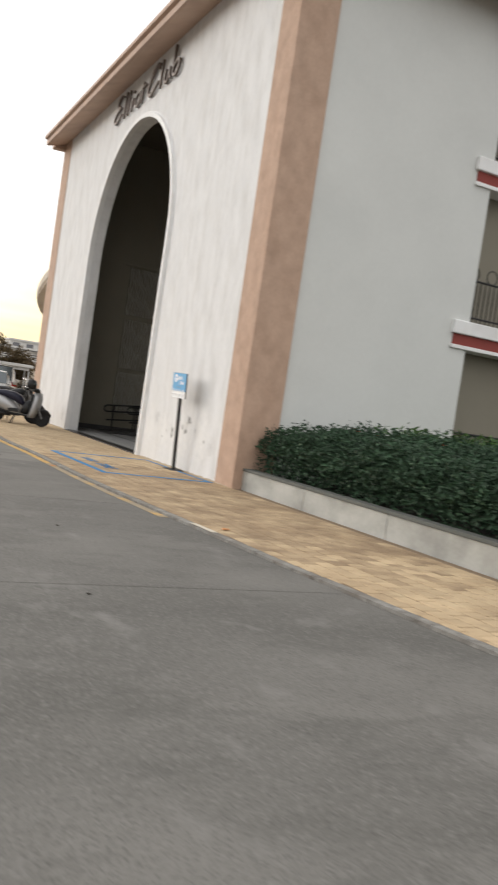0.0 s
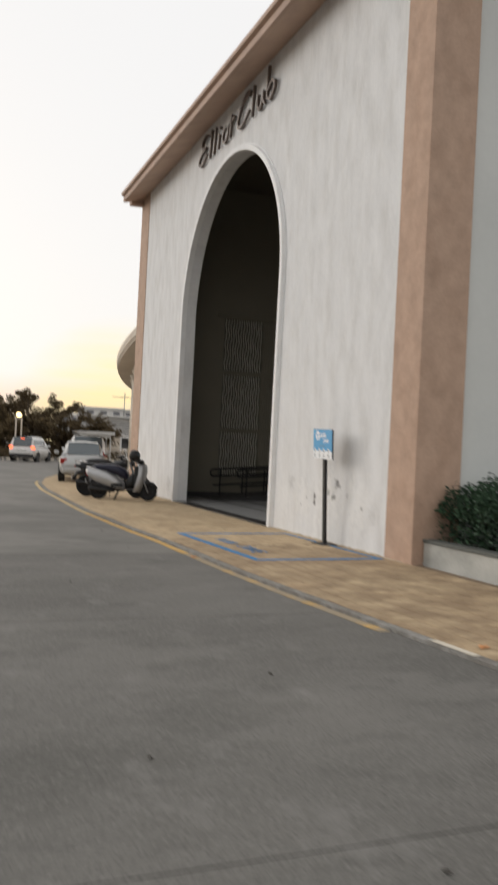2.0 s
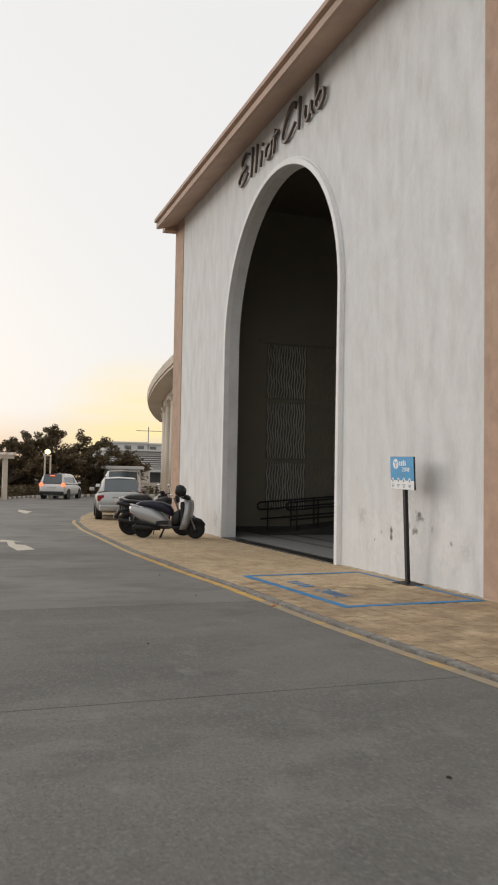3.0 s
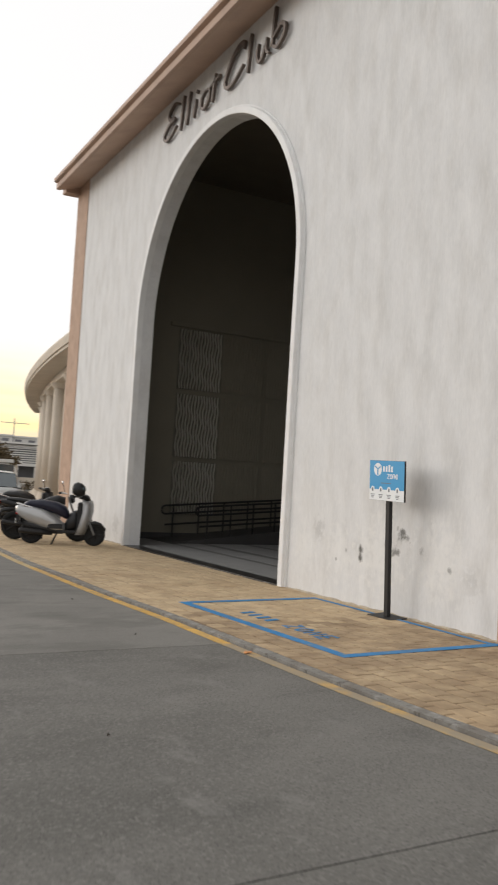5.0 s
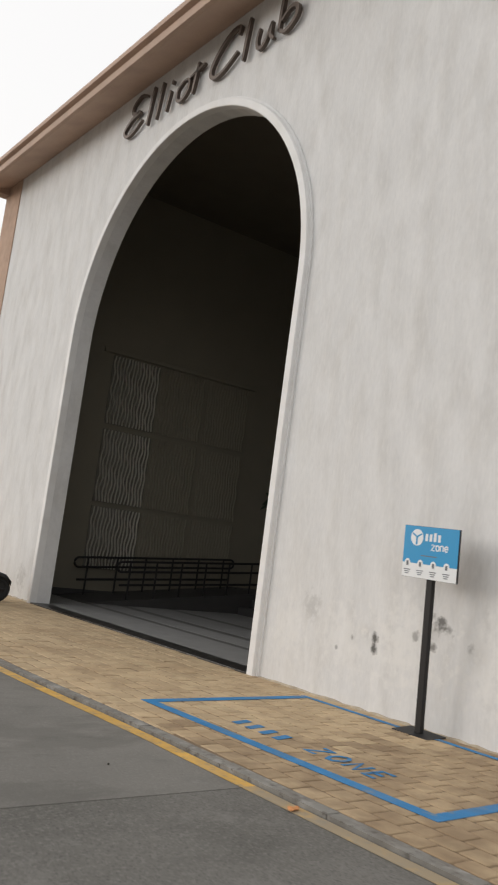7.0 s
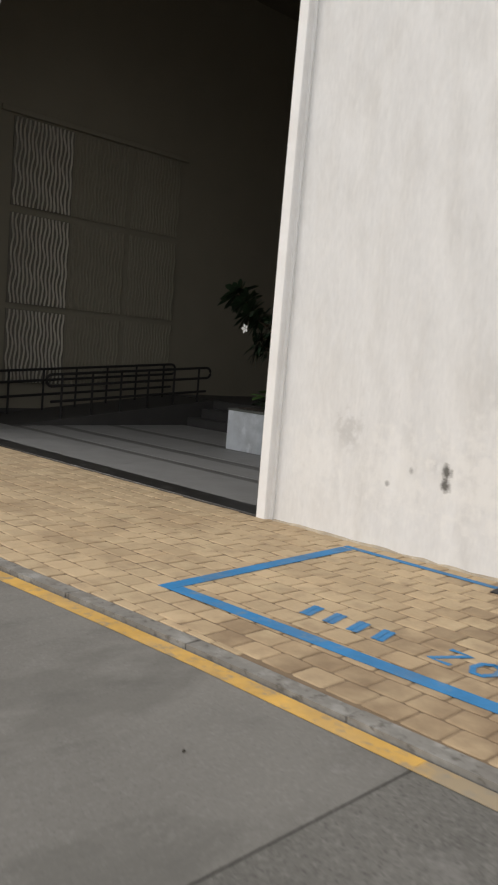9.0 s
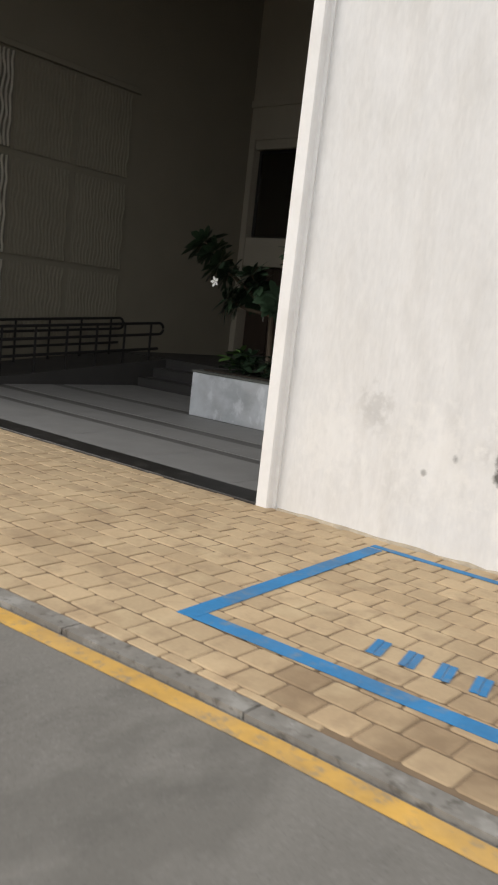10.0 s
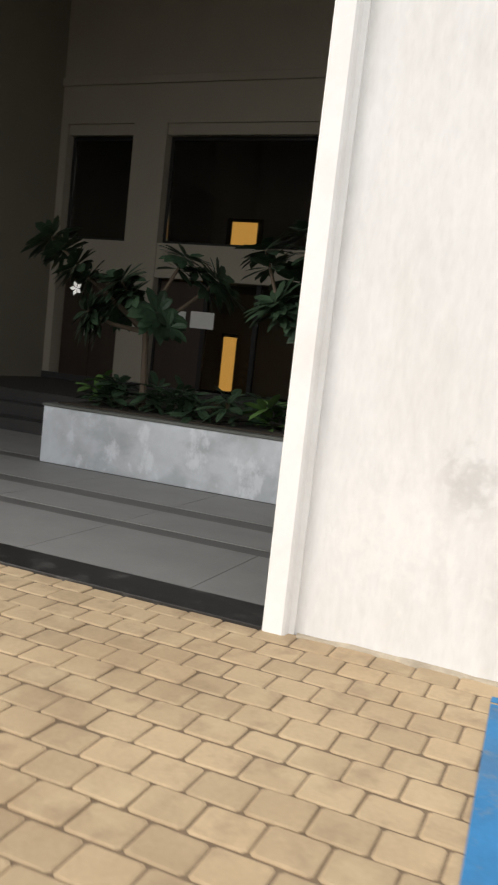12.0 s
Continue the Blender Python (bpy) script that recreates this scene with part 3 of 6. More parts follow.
def arch_line(r, n=40):
    """The opening's outline; its head sits a little off the feet."""
    pts = [(YC - r, ZS * k / 6) for k in range(6)] + [(YC - r * math.cos(math.pi * k / n), ZS + r * math.sin(math.pi * k / n)) for k in range(n + 1)] + [(YC + r, 0.0)]
    return [(y - 0.06 * min(1.0, max(0.0, z) / 6.0) ** 2.5, z) for y, z in pts]


front = [(-4.06, -0.05)] + arch_line(R_IN) + [(10.8, -0.05), (10.8, 9.32), (-4.06, 9.32)]
wall_west = solid("wall_front", prism(bmesh.new(), front, "x", 0.0, X_IN), WALL, "combed off-white plaster front wall with a tall arched opening", "wall")
# moulding round the arch
outer, inner = arch_line(R_OUT, 48), arch_line(R_IN - 0.004, 48)
bm = bmesh.new()
rings = []
for i in range(len(outer)):
    o, q = Vector(outer[i]), Vector(inner[i])
    rings.append([bm.verts.new((0.06, *q)), bm.verts.new((-0.06, *q)), bm.verts.new((-0.07, *(q * 0.94 + o * 0.06))), bm.verts.new((-0.07, *(q * 0.3 + o * 0.7))), bm.verts.new((-0.058, *(q * 0.22 + o * 0.78))), bm.verts.new((-0.02, *(q * 0.18 + o * 0.82))), bm.verts.new((-0.014, *o)), bm.verts.new((0.005, *o))])
for a, b in zip(rings, rings[1:]):
    for k in range(7):
        bm.faces.new((a[k], a[k + 1], b[k + 1], b[k]))
bmesh.ops.recalc_face_normals(bm, faces=bm.faces)
solid("arch_trim", bm, TRIM, "white painted moulding round the arched opening", "trim")

rngf = random.Random(41)
for ya, yb in ((-4.75, 0.0), (6.62, 11.6)):
    pts = []
    y = ya
    while y < yb:
        pts.append((-0.012 - rngf.uniform(0, 0.03), y))
        y += rngf.uniform(0.05, 0.14)
    bm = bmesh.new()
    low = [bm.verts.new((x, y, -0.006)) for x, y in pts]
    mid = [bm.verts.new((x * 0.7, y, 0.005 + rngf.uniform(0, 0.006))) for x, y in pts]
    top = [bm.verts.new((0.004, y, 0.008 + rngf.uniform(0, 0.02))) for x, y in pts]
    for a, b in ((low, mid), (mid, top)):
        for k in range(len(a) - 1):
            bm.faces.new((a[k], a[k + 1], b[k + 1], b[k]))
    bmesh.ops.recalc_face_normals(bm, faces=bm.faces)
    solid("mortar_fillet", bm, MORTAR, "rough sandy mortar along the wall foot", "mortar")
for y0, y1 in ((-4.76, -4.06), (10.8, 11.75)):
    solid("corner_pilaster", boxed(-0.02, 0.70, y0, y1, -0.05, 9.32, bevel=0.012), TAN, "rough tan-painted corner pilaster running up to the cornice", "pilaster", "corner pilasters")
# side walls, back walls and roof close the building
solid("wall_south", boxed(0.70, 4.12, -4.69, -4.4, -0.05, 9.32), SIDEWALL, "smooth white painted side wall", "wall")
solid("wall_south_return", boxed(4.12, 4.4, -4.69, -3.3, -0.05, 9.32), SIDEWALL, "white wall turning into the balcony recess", "wall")
solid("wall_south_recess", boxed(4.4, 16.0, -3.5, -3.2, -0.05, 9.32), SIDEWALL, "white wall behind the balconies", "wall")
solid("wall_north", boxed(0.70, 9.6, 11.3, 11.70, -0.05, 9.32), SIDEWALL, "white painted far side wall", "wall")
solid("roof", boxed(-0.5, 16, -5.2, 12.0, 9.34, 9.46), CORNICE, "flat roof slab", "roof")


def cornice_run(name, outline_x, y0, y1, flip=False):
    bm = bmesh.new()
    prism(bm, outline_x, "y", y0, y1)
    return bm


CORN = [(0.0, 9.25), (-0.60, 9.06), (-0.68, 9.06), (-0.68, 9.20), (-0.64, 9.22), (-0.75, 9.25), (-0.75, 9.34), (-0.69, 9.39), (0.0, 9.44)]
solid("cornice_front", prism(bmesh.new(), CORN, "y", -5.46, 11.58), CORNICE, "stepped tan cornice overhanging the front wall", "cornice")
solid("cornice_end", prism(bmesh.new(), [(x * 0.6 if x < 0 else x, z) for x, z in CORN[1:-1]] + [(1.4, 9.42), (1.4, 9.12)], "y", 11.58, 11.9), CORNICE, "returned end of the tan cornice", "cornice")
solid("cornice_south", prism(bmesh.new(), [(-4.66, 9.30), (-5.33, 9.10), (-5.43, 9.10), (-5.43, 9.25), (-5.53, 9.30), (-5.53, 9.40), (-5.41, 9.45), (-4.66, 9.50)], "x", 0.0, 16.0), CORNICE, "stepped tan cornice along the side wall", "cornice")

# balconies beside the side wall
for z in (2.98, 5.96):
    balcony = thing("balcony", pose(4.02, -4.02, z), "white balcony slab with a red-brown band and dark railing", "balcony", "stacked balconies")
    part("slab", boxed(0.0, 6.5, -0.72, 0.75, 0.0, 0.07, bevel=0.01), TRIM, balcony)
    part("band", boxed(0.03, 6.5, -0.69, 0.75, 0.07, 0.27), REDBAND, balcony, "red-brown painted band")
    part("coping", boxed(-0.03, 6.5, -0.75, 0.75, 0.27, 0.52, bevel=0.02), TRIM, balcony)
    top, low = bmesh.new(), bmesh.new()
    part("top_rail", tube(top, [(0.12, 0.6, 1.3), (0.12, -0.62, 1.3), (6.4, -0.62, 1.3)], 0.022), BLACKMETAL, balcony, "black metal rail")
    part("bottom_rail", tube(low, [(0.12, 0.6, 0.62), (0.12, -0.62, 0.62), (6.4, -0.62, 0.62)], 0.018), BLACKMETAL, balcony)
    for k in range(30):
        part("baluster", rod(bmesh.new(), (0.12 + 0.11 * k, -0.62, 0.53), (0.12 + 0.11 * k, -0.62, 1.3), 0.011, seg=5), BLACKMETAL, balcony)
    for k in range(3):
        ring = [(0.35 + 0.45 * k + 0.13 * math.cos(a), -0.62, 1.43 + 0.13 * math.sin(a)) for a in np.linspace(0, 6.28, 14)]
        part("scroll", tube(bmesh.new(), ring, 0.012, 5), BLACKMETAL, balcony)
rail = thing("ground_railing", pose(4.6, -4.37, 0.0), "low black scrolled metal railing behind the hedge", "railing")
part("top_rail", tube(bmesh.new(), [(0.0, 0, 1.44), (3.5, 0, 1.44)], 0.022), BLACKMETAL, rail)
part("bottom_rail", tube(bmesh.new(), [(0.0, 0, 0.5), (3.5, 0, 0.5)], 0.018), BLACKMETAL, rail)
for k in range(24):
    part("baluster", rod(bmesh.new(), (0.02 + 0.15 * k, 0, -0.06), (0.02 + 0.15 * k, 0, 1.44), 0.012, seg=5), BLACKMETAL, rail)

# lettering over the arch, one mesh a letter: (along the wall, up)
LET_X0, LET_X1, LET_B = -0.09, -0.03, 8.37


def letter_at(strokes, y):
    bm = bmesh.new()
    for pts, w in strokes:
        ribbon(bm, [(y - p.x, LET_B + p.y) for p in curve_points(pts)], w * 0.62, "x", LET_X0, LET_X1, taper=0.55)
    return bm


sign = thing("building_name_sign", pose(0, 0, 0), "bronze brush-script metal letters fixed over the arch", "sign lettering")
ALPHABET = [
    (5.55, [([(0.70, 0.60), (0.48, 0.67), (0.24, 0.56), (0.26, 0.41), (0.50, 0.37), (0.22, 0.31), (0.0, 0.16), (0.10, 0.03), (0.36, 0.05), (0.62, 0.18)], 0.10)]),
    (4.72, [([(0.0, 0.0), (0.05, 0.3), (0.12, 0.66)], 0.10)]),
    (4.42, [([(0.0, 0.0), (0.05, 0.3), (0.12, 0.62)], 0.10)]),
    (4.10, [([(0.0, 0.02), (0.04, 0.2), (0.08, 0.36)], 0.10), ([(0.10, 0.46), (0.14, 0.52)], 0.10)]),
    (3.80, [([(0.2, 0.36), (0.03, 0.26), (0.04, 0.08), (0.2, 0.04), (0.36, 0.16), (0.36, 0.32), (0.2, 0.36)], 0.09)]),
    (3.30, [([(0.0, 0.02), (0.04, 0.25), (0.1, 0.52)], 0.10), ([(-0.12, 0.34), (0.28, 0.42)], 0.08)]),
    (2.80, [([(0.66, 0.50), (0.68, 0.62), (0.46, 0.62), (0.18, 0.45), (0.0, 0.20), (0.08, 0.04), (0.34, 0.05), (0.68, 0.22)], 0.115)]),
    (1.95, [([(0.0, 0.0), (0.03, 0.3), (0.08, 0.64)], 0.10)]),
    (1.66, [([(0.06, 0.34), (0.02, 0.16), (0.08, 0.02), (0.22, 0.06), (0.34, 0.32)], 0.09), ([(0.34, 0.32), (0.33, 0.12), (0.42, 0.03)], 0.09)]),
    (1.14, [([(0.06, 0.72), (0.02, 0.4), (0.0, 0.08)], 0.10), ([(0.0, 0.1), (0.16, 0.02), (0.36, 0.14), (0.36, 0.3), (0.22, 0.34), (0.04, 0.22)], 0.11)]),
]
for y, strokes in ALPHABET:
    part("letter", letter_at(strokes, y), LETTER, sign)

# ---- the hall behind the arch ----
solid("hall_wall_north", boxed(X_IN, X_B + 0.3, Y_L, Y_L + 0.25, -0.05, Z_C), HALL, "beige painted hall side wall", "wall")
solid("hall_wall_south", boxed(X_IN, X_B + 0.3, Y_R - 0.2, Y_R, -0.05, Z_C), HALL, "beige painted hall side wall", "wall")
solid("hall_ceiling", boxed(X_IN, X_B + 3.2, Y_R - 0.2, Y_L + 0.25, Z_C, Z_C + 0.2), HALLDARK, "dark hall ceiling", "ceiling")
floor = tagged(new("hall_floor"), "grey stone hall floor with darker bands", "floor", kind="structure")
part("bed", boxed(0.14, X_B, Y_R, Y_L, -0.09, 0.009), BANDSTONE, floor, "darker stone bands")
for x0, x1 in ((0.28, 1.28), (1.46, 2.02), (2.26, 3.16), (3.4, 4.9)):
    y = Y_R + 0.02
    while y < Y_L - 0.05:
        y1 = min(y + 1.2, Y_L - 0.02)
        part("floor_tile", boxed(x0, x1, y, y1 - 0.006, -0.02, 0.012), GREYSTONE, floor)
        y = y1
part("threshold", boxed(-0.06, 0.272, 0.12, 6.46, -0.05, 0.018, bevel=0.004), BLACKSTONE, floor, "polished black threshold strip")

# back wall with two storeys of openings
back = tagged(new("hall_wall_east"), "beige hall back wall with tall window bays", "wall", kind="structure")
WIN = [(6.98, 8.40), (3.35, 6.31), (-0.3, 2.6)]
ys = [Y_L] + [v for w in WIN for v in w[::-1]] + [Y_R]
for a, b in zip(ys[::2], ys[1::2]):
    part("pier", boxed(X_B, X_B + 0.3, b, a, -0.05, Z_C), HALLBACK, back)
for y0, y1 in WIN:
    part("lintel", boxed(X_B, X_B + 0.3, y0, y1, 5.17, Z_C), HALLBACK, back)
    part("spandrel", boxed(X_B + 0.03, X_B + 0.3, y0, y1, 2.52, 3.12), HALLBACK, back)
    part("hood", boxed(X_B + 0.05, X_B + 0.16, y0, y1, 4.98, 5.17), HALLBACK, back, "paler strip above the glazing")
part("string_course", boxed(X_B - 0.06, X_B, Y_R, Y_L, 5.83, 5.97, bevel=0.01), HALLBACK, back, "moulded band above the windows")
part("skirting", boxed(X_B - 0.02, X_B, Y_R, Y_L, 0.5, 0.62), DARKSTONE, back)
for k, (y0, y1) in enumerate(WIN):
    window = thing(f"window_{k + 1}", pose(X_B + 0.2, (y0 + y1) / 2, 3.12), "dark-framed upper hall window", "window", kind="structure")
    w = (y1 - y0) / 2
    for a, b, c, d in ((-w, w, 0, 0.06), (-w, w, 1.80, 1.86), (-w, -w + 0.06, 0.06, 1.8), (w - 0.06, w, 0.06, 1.8)):
        part("window_frame", boxed(0, 0.06, a, b, c, d), BLACKMETAL, window)
    panes = 1 if k < 2 else 2
    for j in range(panes):
        a = -w + 0.06 + (2 * w - 0.12) * j / panes
        b = -w + 0.06 + (2 * w - 0.12) * (j + 1) / panes
        pane = part("pane", boxed(0.025, 0.033, a + 0.004, b - 0.004, 0.06, 1.8), DARKGLASS, window)
        pane.visible_shadow = False
        if j:
            part("mullion", boxed(0.0, 0.06, a - 0.02, a + 0.02, 0.06, 1.8), BLACKMETAL, window)
for k, (y0, y1) in enumerate(WIN):
    if k == 0:
        door = thing("door_1", pose(X_B + 0.18, y0, 0.5), "closed dark veneer double door", "door", kind="structure")
        for a, b in ((0.04, 0.67), (0.69, 1.32)):
            leaf_part = part("leaf", boxed(0, 0.05, a, b, 0.0, 2.0, bevel=0.006), WOODDARK, door)
            part("handle", rod(bmesh.new(), (-0.05, (a + b) / 2 + (0.24 if a < 0.1 else -0.24), 0.85), (-0.05, (a + b) / 2 + (0.24 if a < 0.1 else -0.24), 1.25), 0.014), CHROME, leaf_part)
    else:
        shop = thing("glazed_screen", pose(X_B + 0.18, y0, 0.5), "dark-framed glazed entrance screen", "glazing", "ground floor glazing")
        n = 3
        w = (y1 - y0) / n
        for j in range(n + 1):
            part("post", boxed(0, 0.08, max(0, w * j - 0.04), min(w * n, w * j + 0.04), 0, 2.02), BLACKMETAL, shop)
        for j in range(n):
            pane = part("pane", boxed(0.035, 0.045, w * j + 0.045, w * (j + 1) - 0.045, 0.03, 1.98), DARKGLASS if j < 2 else WOODDARK, shop)
            pane.visible_shadow = False
# rooms behind the glazing, coloured dark for dimness; paler back stands for pane reflections
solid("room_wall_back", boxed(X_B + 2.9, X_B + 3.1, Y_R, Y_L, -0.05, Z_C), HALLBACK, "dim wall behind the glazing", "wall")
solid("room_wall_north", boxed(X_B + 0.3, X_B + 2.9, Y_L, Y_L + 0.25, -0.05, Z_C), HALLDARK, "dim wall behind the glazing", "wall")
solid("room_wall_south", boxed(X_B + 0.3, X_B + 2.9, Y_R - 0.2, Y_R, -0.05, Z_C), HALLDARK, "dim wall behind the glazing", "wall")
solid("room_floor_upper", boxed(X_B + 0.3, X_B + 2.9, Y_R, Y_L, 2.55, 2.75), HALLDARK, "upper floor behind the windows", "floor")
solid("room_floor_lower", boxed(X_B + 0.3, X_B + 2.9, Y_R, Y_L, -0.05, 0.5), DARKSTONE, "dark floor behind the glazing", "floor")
# two warm lamps inside, and two sheets on the glazing
wall_lamp = thing("lit_wall_panel", pose(X_B + 1.6, 5.42, 3.25), "warm glowing lamp panel in the upper room", "lamp")
part("back_plate", boxed(0.03, 0.08, -0.4, 0.34, -0.06, 0.62), BLACKMETAL, wall_lamp)
part("shade", boxed(0, 0.03, -0.30, 0.22, 0.0, 0.55, bevel=0.01), WARMLAMP, wall_lamp, "glowing amber panel")
floor_lamp = thing("lit_column_lamp", pose(X_B + 1.1, 5.2, 0.5), "tall amber column lamp behind the glass", "lamp")
part("base", rod(bmesh.new(), (0, 0, 0), (0, 0, 0.12), 0.2, seg=18), BLACKMETAL, floor_lamp)
part("shade", boxed(-0.09, 0.09, -0.10, 0.10, 0.121, 1.119, bevel=0.02), WARMLAMP, floor_lamp, "glowing amber shade")
part("cap", rod(bmesh.new(), (0, 0, 1.12), (0, 0, 1.18), 0.16, seg=18), BLACKMETAL, floor_lamp)
for y0, y1, z0, z1 in ((5.68, 6.06, 1.72, 1.97), (5.12, 5.58, 1.70, 1.99)):
    sheet = solid("notice_sheet", boxed(X_B + 0.168, X_B + 0.172, y0, y1, z0, z1), PAPER, "white paper notice stuck on the dark glazing", "notice", "paper notices", kind="thing")

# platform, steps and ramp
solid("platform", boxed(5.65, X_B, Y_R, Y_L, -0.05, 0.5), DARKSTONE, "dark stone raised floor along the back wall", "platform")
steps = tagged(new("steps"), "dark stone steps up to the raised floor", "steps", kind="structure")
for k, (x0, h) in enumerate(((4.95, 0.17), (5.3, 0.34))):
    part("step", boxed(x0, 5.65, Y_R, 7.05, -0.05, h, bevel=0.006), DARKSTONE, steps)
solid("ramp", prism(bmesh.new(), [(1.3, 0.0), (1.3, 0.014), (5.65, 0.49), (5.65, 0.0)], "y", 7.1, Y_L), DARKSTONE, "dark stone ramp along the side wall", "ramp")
for y, xs in ((8.3, 1.65), (7.2, 2.05)):
    handrail = thing("handrail", pose(0, y, 0), "dark tubular metal handrail beside the ramp", "handrail", "ramp handrails")
    z = lambda x, h: 0.12 * (x - 1.3) * 0.66 + h
    for h in (0.80, 0.60, 0.34):
        ends = 0.1 if h > 0.5 else 0.0
        part("rail", tube(bmesh.new(), [(xs, 0, z(xs, h)), (5.5, 0, z(5.5, h))], 0.024), BLACKMETAL, handrail)
    for x, s in ((xs, -1), (5.5, 1)):
        loop = [(x + s * 0.1 * math.sin(a), 0, z(x, 0.70) + 0.1 * math.cos(a)) for a in np.linspace(0, math.pi, 8)]
        part("end_loop", tube(bmesh.new(), loop, 0.024), BLACKMETAL, handrail)
    for k in range(6):
        x = xs + 0.2 + (5.1 - xs) * k / 5
        part("post", rod(bmesh.new(), (x, 0, z(x, 0.0) - 0.03), (x, 0, z(x, 0.80)), 0.02, seg=8), BLACKMETAL, handrail)

# wavy screens on the side wall; daylight on the first column is in its colour
COLS, ROWS = ((1.85, 3.05), (3.12, 4.3), (4.42, 5.6)), ((0.62, 1.93), (2.03, 3.60), (3.72, 5.22))
for ci, (x0, x1) in enumerate(COLS):
    for ri, (z0, z1) in enumerate(ROWS):
        panel = thing("wavy_wall_panel", pose(x0, Y_L, z0), "wall panel of wavy upright fins, pale with painted daylight" if ci == 0 else "wall panel of wavy fins, dulled and flattened to read unlit", "wall panel", "wavy panels")
        # darker backing sets off the lit-looking fins of the first column
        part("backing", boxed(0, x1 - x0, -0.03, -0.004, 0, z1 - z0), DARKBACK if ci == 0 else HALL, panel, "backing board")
        n = 15
        for k in range(n):
            ph, amp = 0.45 * k + 1.3 * ri, 0.017 + 0.006 * math.sin(k * 1.7 + ci)
            zz = np.linspace(0.01, z1 - z0 - 0.01, 26)
            bm = bmesh.new()
            xs = [0.05 + (x1 - x0 - 0.1) * k / (n - 1) + amp * math.sin(ph + 11.0 * v) + 0.004 * math.sin(3.1 * k + 23 * v) for v in zz]
            # fins flatten column by column, shaped to catch less light inward
            a = [(bm.verts.new((x - 0.013, -0.028, v)), bm.verts.new((x, -0.03 - (0.045, 0.026, 0.014)[ci], v)), bm.verts.new((x + 0.013, -0.028, v))) for x, v in zip(xs, zz)]
            for p, q in zip(a, a[1:]):
                bm.faces.new((p[0], p[1], q[1], q[0]))
                bm.faces.new((p[1], p[2], q[2], q[1]))
            bm.faces.new(a[0])
            bm.faces.new(a[-1][::-1])
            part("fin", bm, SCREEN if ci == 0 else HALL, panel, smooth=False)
solid("panel_trim", boxed(1.6, 5.75, Y_L - 0.06, Y_L, 5.26, 5.36, bevel=0.01), HALL, "moulded strip above the wavy panels", "trim")
solid("hall_skirting", boxed(X_IN, 5.7, Y_L - 0.02, Y_L, 0.0, 0.16), DARKSTONE, "dark stone skirting", "skirting")

# ---- planter in the hall ----
hall_planter = thing("marble_planter", pose(3.2, 0, 0), "long planter box clad in veined grey marble", "planter")
PY0, PY1 = -2.6, 4.05
for y0, y1 in ((PY0, -0.4), (-0.396, PY1)):
    part("front_slab", boxed(0.0, 0.04, y0, y1, 0.012, 0.60, bevel=0.004), MARBLE, hall_planter)
part("end_slab", boxed(0.042, 1.25, PY1 - 0.04, PY1, 0.012, 0.60, bevel=0.004), MARBLE, hall_planter)
part("back_slab", boxed(1.21, 1.25, PY0, PY1 - 0.044, 0.012, 0.60, bevel=0.004), MARBLE, hall_planter)
part("rim", boxed(-0.012, 1.262, PY0, PY1 + 0.012, 0.602, 0.632, bevel=0.004), COPING, hall_planter, "dark stone rim")
part("soil", boxed(0.1, 1.15, PY0 + 0.1, PY1 - 0.1, 0.634, 0.65), SOIL, hall_planter)


def rosette(verts, faces, c, axis, r, n, rng, w=0.22):
    """A whorl of long pointed leaves round a shoot's tip."""
    axis = Vector(axis).normalized()
    side = axis.orthogonal().normalized()
    for k in range(n):
        a = 2.4 * k + rng.uniform(-0.14, 0.14)
        out = Matrix.Rotation(a, 3, axis) @ side
        d = (out * rng.uniform(0.7, 1.1) + axis * rng.uniform(-0.35, 0.55)).normalized()
        across = d.cross(axis).normalized()
        s = r * rng.uniform(0.75, 1.15)
        p = Vector(c)
        droop = Vector((0, 0, -0.12 * s))
        b = len(verts)
        pts = [p + d * s * 0.08, p + d * s * 0.45 + across * s * w * 0.5, p + d * s * 0.5 - axis * s * 0.03, p + d * s * 0.45 - across * s * w * 0.5, p + d * s * 0.8 + across * s * w * 0.42 + droop * 0.4, p + d * s * 0.85 + droop * 0.5, p + d * s * 0.8 - across * s * w * 0.42 + droop * 0.4, p + d * s + droop]
        verts += [tuple(q) for q in pts]
        faces += [(b, b + 1, b + 2), (b, b + 2, b + 3), (b + 1, b + 4, b + 5, b + 2), (b + 3, b + 2, b + 5, b + 6), (b + 4, b + 7, b + 5), (b + 5, b + 7, b + 6)]


